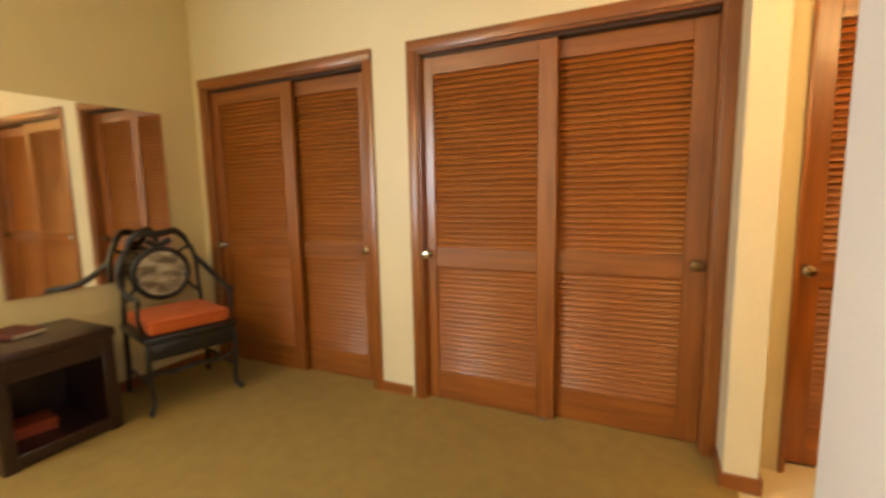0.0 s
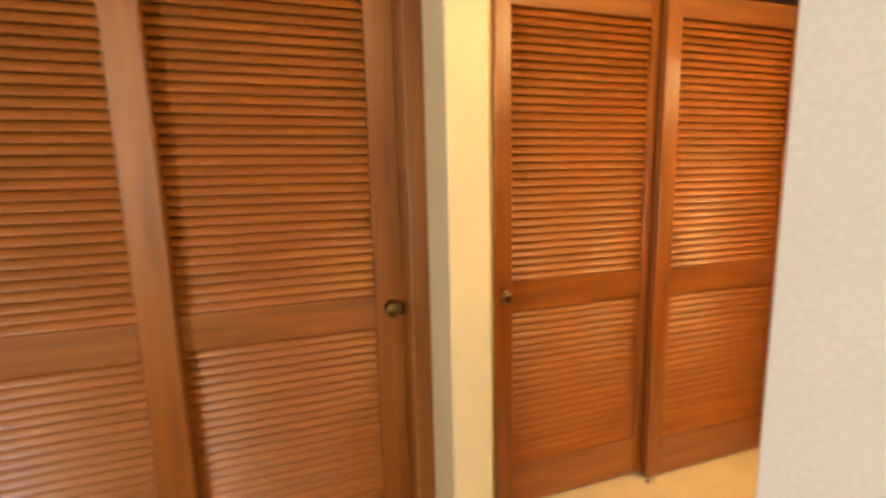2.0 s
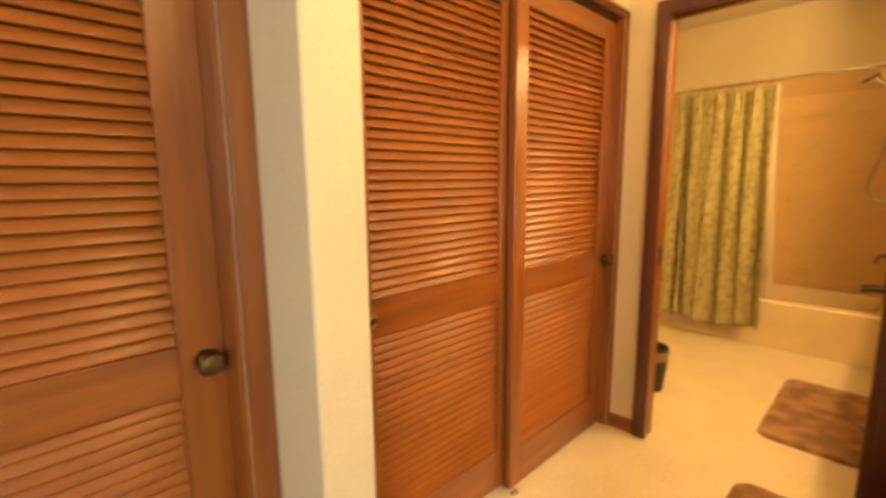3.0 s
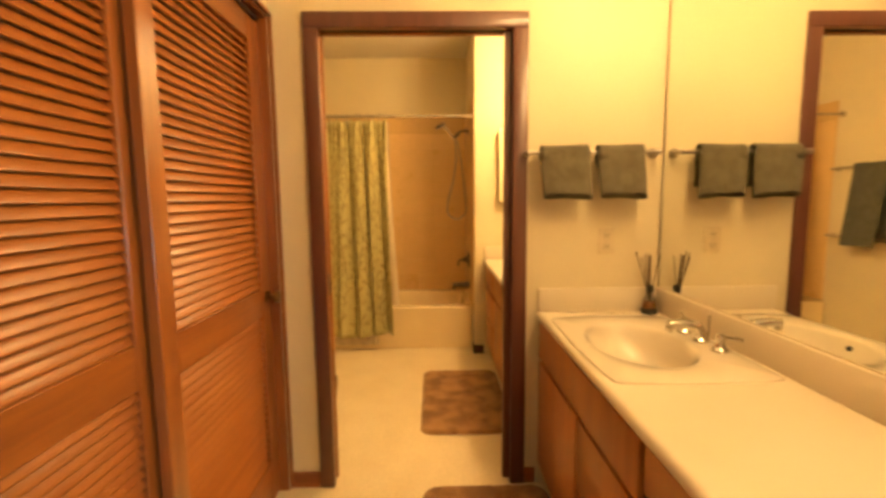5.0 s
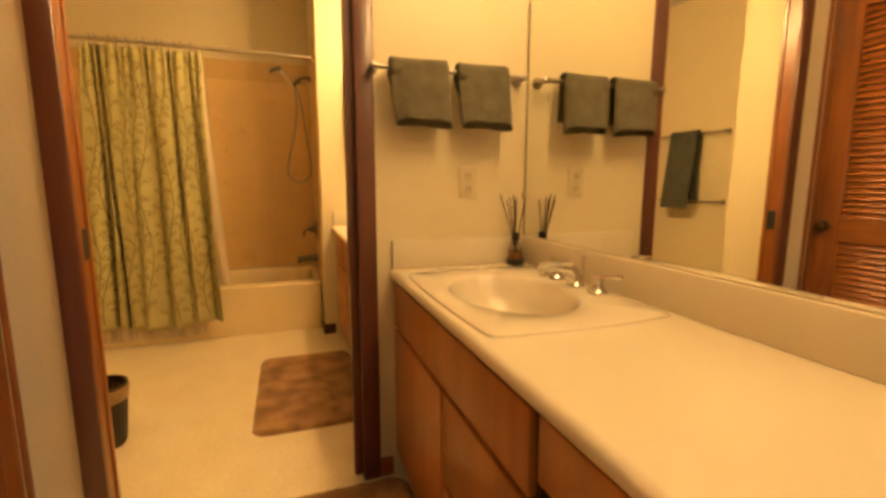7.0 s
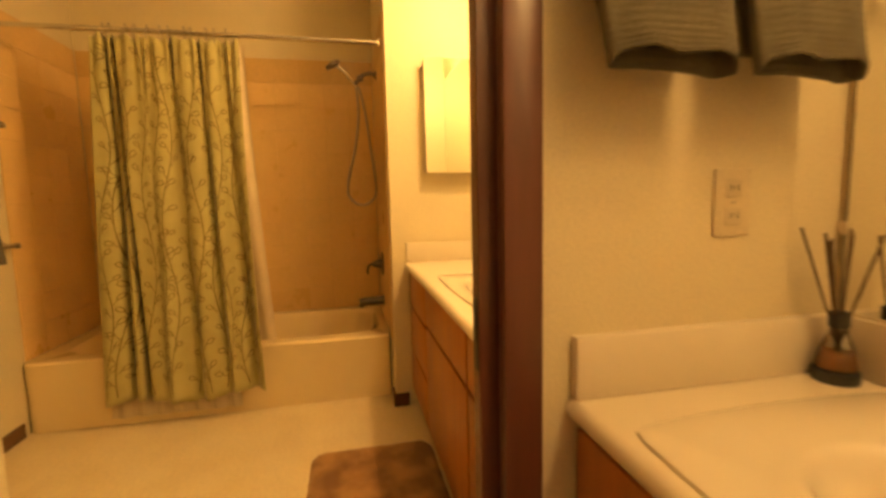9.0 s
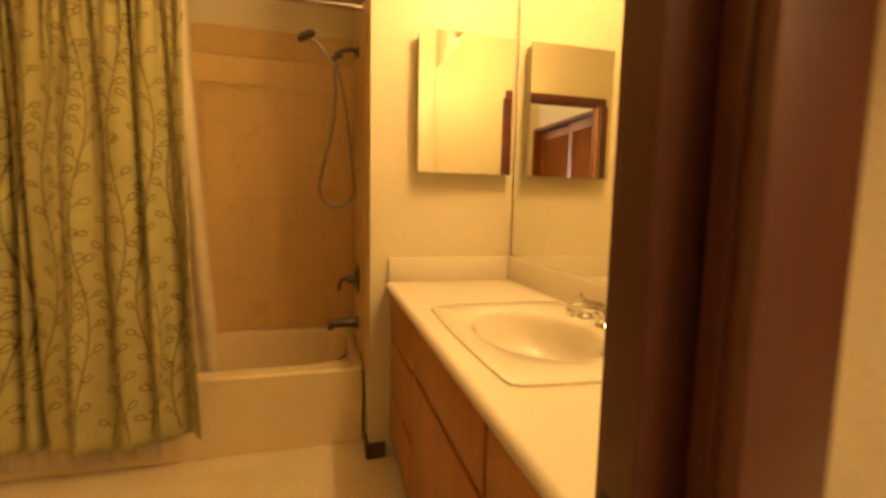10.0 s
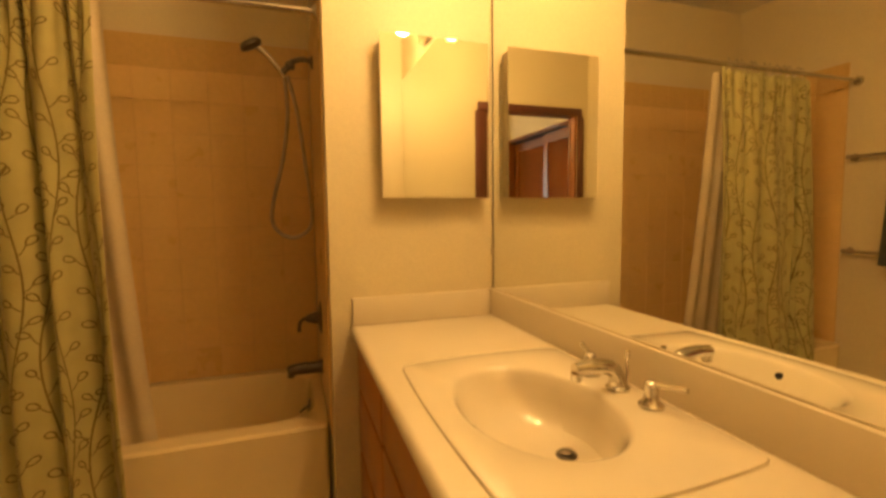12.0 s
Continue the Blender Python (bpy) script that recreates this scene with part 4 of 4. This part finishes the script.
# curtain rod, rings, curtain and liner
RODX, RODZ = 4.410, 2.018
rod = thing("curtain_rod", (RODX, 2.585, RODZ), 0, "straight chrome shower curtain rod between the walls", "curtain rod")
part("bar", tube(bmesh.new(), [(RODX, YA + 0.002, RODZ), (RODX, YBN - 0.002, RODZ)], 0.0125, 14), CHROME, rod)
for y, s in ((YA, 1), (YBN, -1)):
    part("flange", lathe(bmesh.new(), ((0.028, 0.001 * s), (0.027, 0.012 * s), (0.018, 0.022 * s)), (RODX, y, RODZ), "y", 18), CHROME, rod)

CT, CB = 1.985, 0.138                       # curtain top and hem
C_TOP, C_HEM = (2.396, 3.066), (2.358, 3.132)


def fold(s, v):
    """How far the cloth stands from the rod line at width s (0 to 1) and drop v (0 to 1)."""
    a = 2 * math.pi
    f = 0.34 * math.sin(a * 5.2 * s + 0.8 + 0.7 * v) + 0.16 * math.sin(a * 8.7 * s + 2.1 - 1.1 * v) + 0.24 * math.sin(a * 3.1 * s + 1.9 * v)
    pinch = 0.5 + 0.5 * min(1, v * 3)
    deep = 0.0
    for top_s, hem_s, width, depth in ((0.93, 0.84, 0.013, 0.070), (0.86, 0.735, 0.014, 0.078), (0.47, 0.43, 0.034, 0.034), (0.30, 0.25, 0.030, 0.040), (0.13, 0.08, 0.026, 0.036)):
        deep += depth * math.exp(-((s - top_s - (hem_s - top_s) * v) / width) ** 2)
    return 0.030 * f * pinch - deep * min(1, 0.35 + v) + 0.010 * math.sin(a * 16 * s) * (1 - min(1, v * 5))


def cloth_point(s, v, off=0.0):
    y0 = C_TOP[0] + (C_HEM[0] - C_TOP[0]) * v ** 1.3
    y1 = C_TOP[1] + (C_HEM[1] - C_TOP[1]) * v ** 1.3
    ss = s + 0.012 * math.sin(2 * math.pi * 5.1 * s + 3 * v)
    z = CT + (CB - CT) * v + 0.018 * v * math.sin(2 * math.pi * 1.3 * s + 1.0) + 0.010 * (1 - v) ** 8 * math.cos(2 * math.pi * 11.5 * s)
    e = 0.004
    slope = (fold(s + e, v) - fold(s - e, v)) / (2 * e * (y1 - y0))
    k = 1 / math.sqrt(1 + slope * slope)
    return Vector((4.393 - 0.072 * v - fold(s, v) - off * k, y0 + (y1 - y0) * ss - off * slope * k, z))


cur = thing("shower_curtain", (4.36, 2.76, CT), 0, "green gold shower curtain embroidered with leafy vines, drawn aside", "shower curtain")
bm = bmesh.new()
NU, NV = 150, 44
grid = [[bm.verts.new(cloth_point(i / NU, j / NV)) for i in range(NU + 1)] for j in range(NV + 1)]
for a, b in zip(grid, grid[1:]):
    for k in range(NU):
        bm.faces.new((a[k], a[k + 1], b[k + 1], b[k]))
cloth = part("cloth", bm, CURTAIN, cur)
sol = cloth.modifiers.new("thickness", "SOLIDIFY")
sol.thickness, sol.offset = 0.0016, 1.0


def ribbon(bm, uv, half):
    """A thin raised stitch line along (width, drop) points of the cloth."""
    width, drop = 1.02, CT - CB
    pts = [Vector((u * width, v * drop)) for u, v in uv]
    rows = []
    for i, p in enumerate(pts):
        d = (pts[min(i + 1, len(pts) - 1)] - pts[max(i - 1, 0)])
        d = d.normalized() if d.length > 0 else Vector((0, 1))
        nrm = Vector((-d.y, d.x)) * half
        rows.append([bm.verts.new(cloth_point(min(max((p + q).x / width, 0.0), 1.0), min(max((p + q).y / drop, 0), 1), 0.0030)) for q in (nrm, -nrm)])
    for a, b in zip(rows, rows[1:]):
        bm.faces.new((a[0], a[1], b[1], b[0]))


def leaf(bm, u, v, angle, size):
    """An open almond outline."""
    pts = []
    for k in range(13):
        a = 2 * math.pi * k / 12
        lx, ly = size * (0.5 - 0.5 * math.cos(a)), 0.30 * size * math.sin(a) * (1 - 0.25 * math.cos(a))
        pts.append((u + (lx * math.cos(angle) - ly * math.sin(angle)) / 1.02, v + (lx * math.sin(angle) + ly * math.cos(angle)) / (CT - CB)))
    ribbon(bm, pts, 0.0024)


rv = random.Random(5)
bm = bmesh.new()
for stem in range(12):
    u0, ph = (stem + 0.5) / 12 + rv.uniform(-0.02, 0.02), rv.uniform(0, 6)
    path = [(u0 + 0.028 * math.sin(ph + 13.0 * j / 60), 0.02 + 0.96 * j / 60) for j in range(61)]
    for cut in range(0, 60, 12):
        ribbon(bm, path[cut:cut + 13], 0.0026)
    for j in range(2, 60, 2):
        u, v = path[j]
        side = 1 if (j // 2) % 2 else -1
        ang = -math.pi / 2 + side * rv.uniform(0.6, 1.3)
        ex, ey = u + side * rv.uniform(0.012, 0.028), v - rv.uniform(0.008, 0.02)
        ribbon(bm, [(u + (ex - u) * q, v + (ey - v) * q ** 1.6) for q in (0, 0.3, 0.6, 1.0)], 0.0018)
        leaf(bm, ex, ey, ang, rv.uniform(0.028, 0.040))
part("embroidery", bm, STITCH, cloth, "brown embroidered vine with open leaves")

lin = thing("shower_liner", (4.41, 2.76, CT), 0, "white plastic shower curtain liner behind the curtain", "shower liner")


def liner_sheet(y_top, y_hem, x_top, x_hem, z_hem, waves, seed):
    bm, nu, nv = bmesh.new(), 48, 30
    g = []
    for j in range(nv + 1):
        v = j / nv
        row = []
        for i in range(nu + 1):
            s = i / nu
            y = (y_top[0] + (y_hem[0] - y_top[0]) * v ** 1.6) * (1 - s) + (y_top[1] + (y_hem[1] - y_top[1]) * v) * s
            x = x_top + (x_hem - x_top) * v ** 1.2 + 0.008 * math.sin(2 * math.pi * waves * s + seed + 1.5 * v)
            row.append(bm.verts.new((x, y, 1.978 + (z_hem - 1.978) * v)))
        g.append(row)
    for a, b in zip(g, g[1:]):
        for k in range(nu):
            bm.faces.new((a[k], a[k + 1], b[k + 1], b[k]))
    return bm


part("inner_panel", liner_sheet((2.384, 2.62), (2.322, 2.62), 4.436, 4.535, 0.33, 3, 0.5), LINER, lin)
part("outer_panel", liner_sheet((2.62, 3.06), (2.50, 3.145), 4.440, 4.392, 0.045, 7, 1.5), LINER, lin)

for k in range(12):
    y = 2.43 + 0.62 * ((k + 0.5) / 12) + 0.012 * math.sin(k * 2.7)
    rg = thing("curtain_ring", (RODX, y, RODZ), 0, "thin metal shower curtain ring on the rod", "curtain ring", "curtain rings")
    part("loop", tube(bmesh.new(), [(RODX - 0.010 + 0.020 * math.cos(a), y + 0.004 * math.sin(a * 2 + k), RODZ - 0.012 + 0.032 * math.sin(a)) for a in (2 * math.pi * q / 16 for q in range(17))], 0.002, 6), NICKEL, rg)
    part("hook_ball", lathe(bmesh.new(), [(max(0.001, 0.006 * math.sin(math.pi * q / 6)), -0.006 * math.cos(math.pi * q / 6)) for q in range(7)], (RODX - 0.012, y, RODZ + 0.022), "z", 10), NICKEL, rg)

# two towel bars one above the other on the far bathroom wall, one long towel over both
for z in (1.553, 0.975):
    tb = thing("towel_bar", (4.05, YBN, z), 0, "brushed metal towel bar on the bathroom wall", "towel bar", "bathroom towel bars")
    part("rail", tube(bmesh.new(), [(3.66, YBN - 0.062, z), (4.41, YBN - 0.062, z)], 0.009, 12), NICKEL, tb)
    for x in (3.665, 4.405):
        part("post", lathe(bmesh.new(), ((0.022, -0.001), (0.020, -0.008), (0.010, -0.016), (0.009, -0.05), (0.013, -0.054), (0.013, -0.070), (0.005, -0.074)), (x, YBN, z), "y", 16), NICKEL, tb)
bt = folded_towel("bath_towel", 0, 0, -0.145, 0.145, 0.64, 0.60, TERRY_B, "long grey terry towel hanging from the upper bar", "", seed=4, lobes=1)
bt.matrix_basis = pose(4.035, YBN - 0.062, 1.555, 0, 0, 90)

# waste bin
wb = thing("waste_bin", (3.080, 2.690, 0), 0, "small dark ribbed plastic waste bin with tan bag band", "waste bin")
c0 = (3.080, 2.690, 0)
part("body", lathe(bmesh.new(), ((0.072, 0.001), (0.078, 0.004), (0.098, 0.262), (0.104, 0.266), (0.104, 0.276), (0.095, 0.276), (0.091, 0.25), (0.070, 0.012)), c0, "z", 32), surface("dark_brown_plastic", (0.035, 0.020, 0.013, 1), 0.4, bump=0.05), wb)
bm = lathe(bmesh.new(), ((0.0995, 0.205), (0.1035, 0.208), (0.1065, 0.255), (0.1035, 0.262), (0.0990, 0.262)), c0, "z", 32)
bmesh.ops.delete(bm, geom=[f for f in bm.faces if len(f.verts) > 4], context="FACES_ONLY")
part("bag", bm, surface("tan_bag_plastic", (0.34, 0.21, 0.09, 1), 0.3, bump=0.8, fine=60), wb, "tan bin bag folded over below the rim")
RIB_IN = surface("brown_plastic_rib", (0.10, 0.055, 0.030, 1), 0.35, bump=0.05)
for k in range(24):
    a = 2 * math.pi * k / 24
    part("inner_rib", tube(bmesh.new(), [(c0[0] + 0.070 * math.cos(a), c0[1] + 0.070 * math.sin(a), 0.02), (c0[0] + 0.089 * math.cos(a), c0[1] + 0.089 * math.sin(a), 0.245)], 0.0045, 6), RIB_IN, wb)
for k in range(24):
    a = 2 * math.pi * k / 24
    part("rib", tube(bmesh.new(), [(3.080 + 0.078 * math.cos(a), 2.690 + 0.078 * math.sin(a), 0.01), (3.080 + 0.0955 * math.cos(a), 2.690 + 0.0955 * math.sin(a), 0.215)], 0.003, 6), BLACK, wb)


# rugs
def rug(x0, x1, y0, y1, label, seed):
    t = thing("bath_rug", ((x0 + x1) / 2, (y0 + y1) / 2, 0), 0, label, "rug", "bath rugs")
    rnd = random.Random(seed)
    bm, nu, nv = bmesh.new(), 56, 34
    cx, cy, hx, hy, rc = (x0 + x1) / 2, (y0 + y1) / 2, (x1 - x0) / 2, (y1 - y0) / 2, 0.07
    ring = []
    g = {}
    for j in range(nv + 1):
        for i in range(nu + 1):
            u, v = 2 * i / nu - 1, 2 * j / nv - 1
            px, py = u * hx, v * hy
            ox, oy = max(0, abs(px) - (hx - rc)), max(0, abs(py) - (hy - rc))
            if ox and oy:
                m = max(ox, oy)
                l = math.hypot(ox, oy)
                px = math.copysign(hx - rc + ox * m / l, px)
                py = math.copysign(hy - rc + oy * m / l, py)
            edge = min(hx - abs(u * hx), hy - abs(v * hy))
            z = 0.002 + 0.016 * min(1, edge / 0.02) ** 0.5 + (rnd.uniform(-1, 1) * 0.0018 + 0.0016 * noise.noise((px * 9, py * 9, seed))) * (edge > 0)
            g[i, j] = bm.verts.new((cx + px + rnd.uniform(-1, 1) * 0.002, cy + py + rnd.uniform(-1, 1) * 0.002, z))
    for j in range(nv):
        for i in range(nu):
            bm.faces.new((g[i, j], g[i + 1, j], g[i + 1, j + 1], g[i, j + 1]))
    edge = [e for e in bm.edges if e.is_boundary]
    ext = bmesh.ops.extrude_edge_only(bm, edges=edge)
    for q in ext["geom"]:
        if isinstance(q, bmesh.types.BMVert):
            q.co.z = 0.0008
    part("rug_body", bm, RUG, t)
    return t


rug(2.920, 3.850, 1.550, 2.095, "brown mottled deep pile bath rug before the bathroom vanity", 2)
rug(1.58, 2.460, 1.505, 2.065, "brown mottled deep pile bath rug before the hall vanity", 6)


# ---- tiles, floor lines: many small pieces ----
def tiled_wall(name, origin, u_dir, n_dir, length, z0, z1, pitch, label):
    """Square tiles set on a wall with recessed joints; the uppermost row is a darker border."""
    t = thing(name, origin, 0, label, "wall tile", kind="structure")
    cols, rows = max(1, round(length / pitch)), max(1, round((z1 - z0) / pitch))
    pu, pz = length / cols, (z1 - z0) / rows
    U, N, Z = Vector(u_dir), Vector(n_dir), Vector((0, 0, 1))
    rot = Matrix((U, N, Z)).transposed().to_4x4()
    meshes = []
    for m in (TILE, TILE_TRIM):
        bm = boxes((-pu / 2 + 0.0008, pu / 2 - 0.0008, -0.0005, 0.0035, -pz / 2 + 0.0008, pz / 2 - 0.0008), bevel=0.0008)
        bm.transform(rot)
        bmesh.ops.recalc_face_normals(bm, faces=bm.faces[:])
        me = bpy.data.meshes.new("tile")
        bm.to_mesh(me)
        bm.free()
        me.materials.append(m)
        meshes.append(me)
    bm = boxes((0, length, 0.0005, 0.004, 0, z1 - z0))
    bm.transform(rot)
    part("grout_bed", bm, GROUT, t, local=True, smooth=False)
    for i in range(cols):
        for j in range(rows):
            ob = new("tile", meshes[1 if j == rows - 1 else 0])
            ob.parent = t
            ob.location = U * ((i + 0.5) * pu) + N * 0.004 + Z * ((j + 0.5) * pz)
    return t


TZ0, TZ1, PITCH = 0.374, 2.145, 0.166
tiled_wall("tub_tile_east", (XT, YA + 0.0105, TZ0), (0, 1, 0), (-1, 0, 0), YBN - YA - 0.021, TZ0, TZ1, PITCH, "beige square tiles with a darker border over the tub")
tiled_wall("tub_tile_south", (XM + 0.06, YA, TZ0), (1, 0, 0), (0, 1, 0), XT - XM - 0.071, TZ0, TZ1, PITCH, "beige square tiles on the shower wall")
tiled_wall("tub_tile_north", (4.46, YBN, TZ0), (1, 0, 0), (0, -1, 0), XT - 4.471, TZ0, TZ1, PITCH, "beige square tiles on the far tub wall")
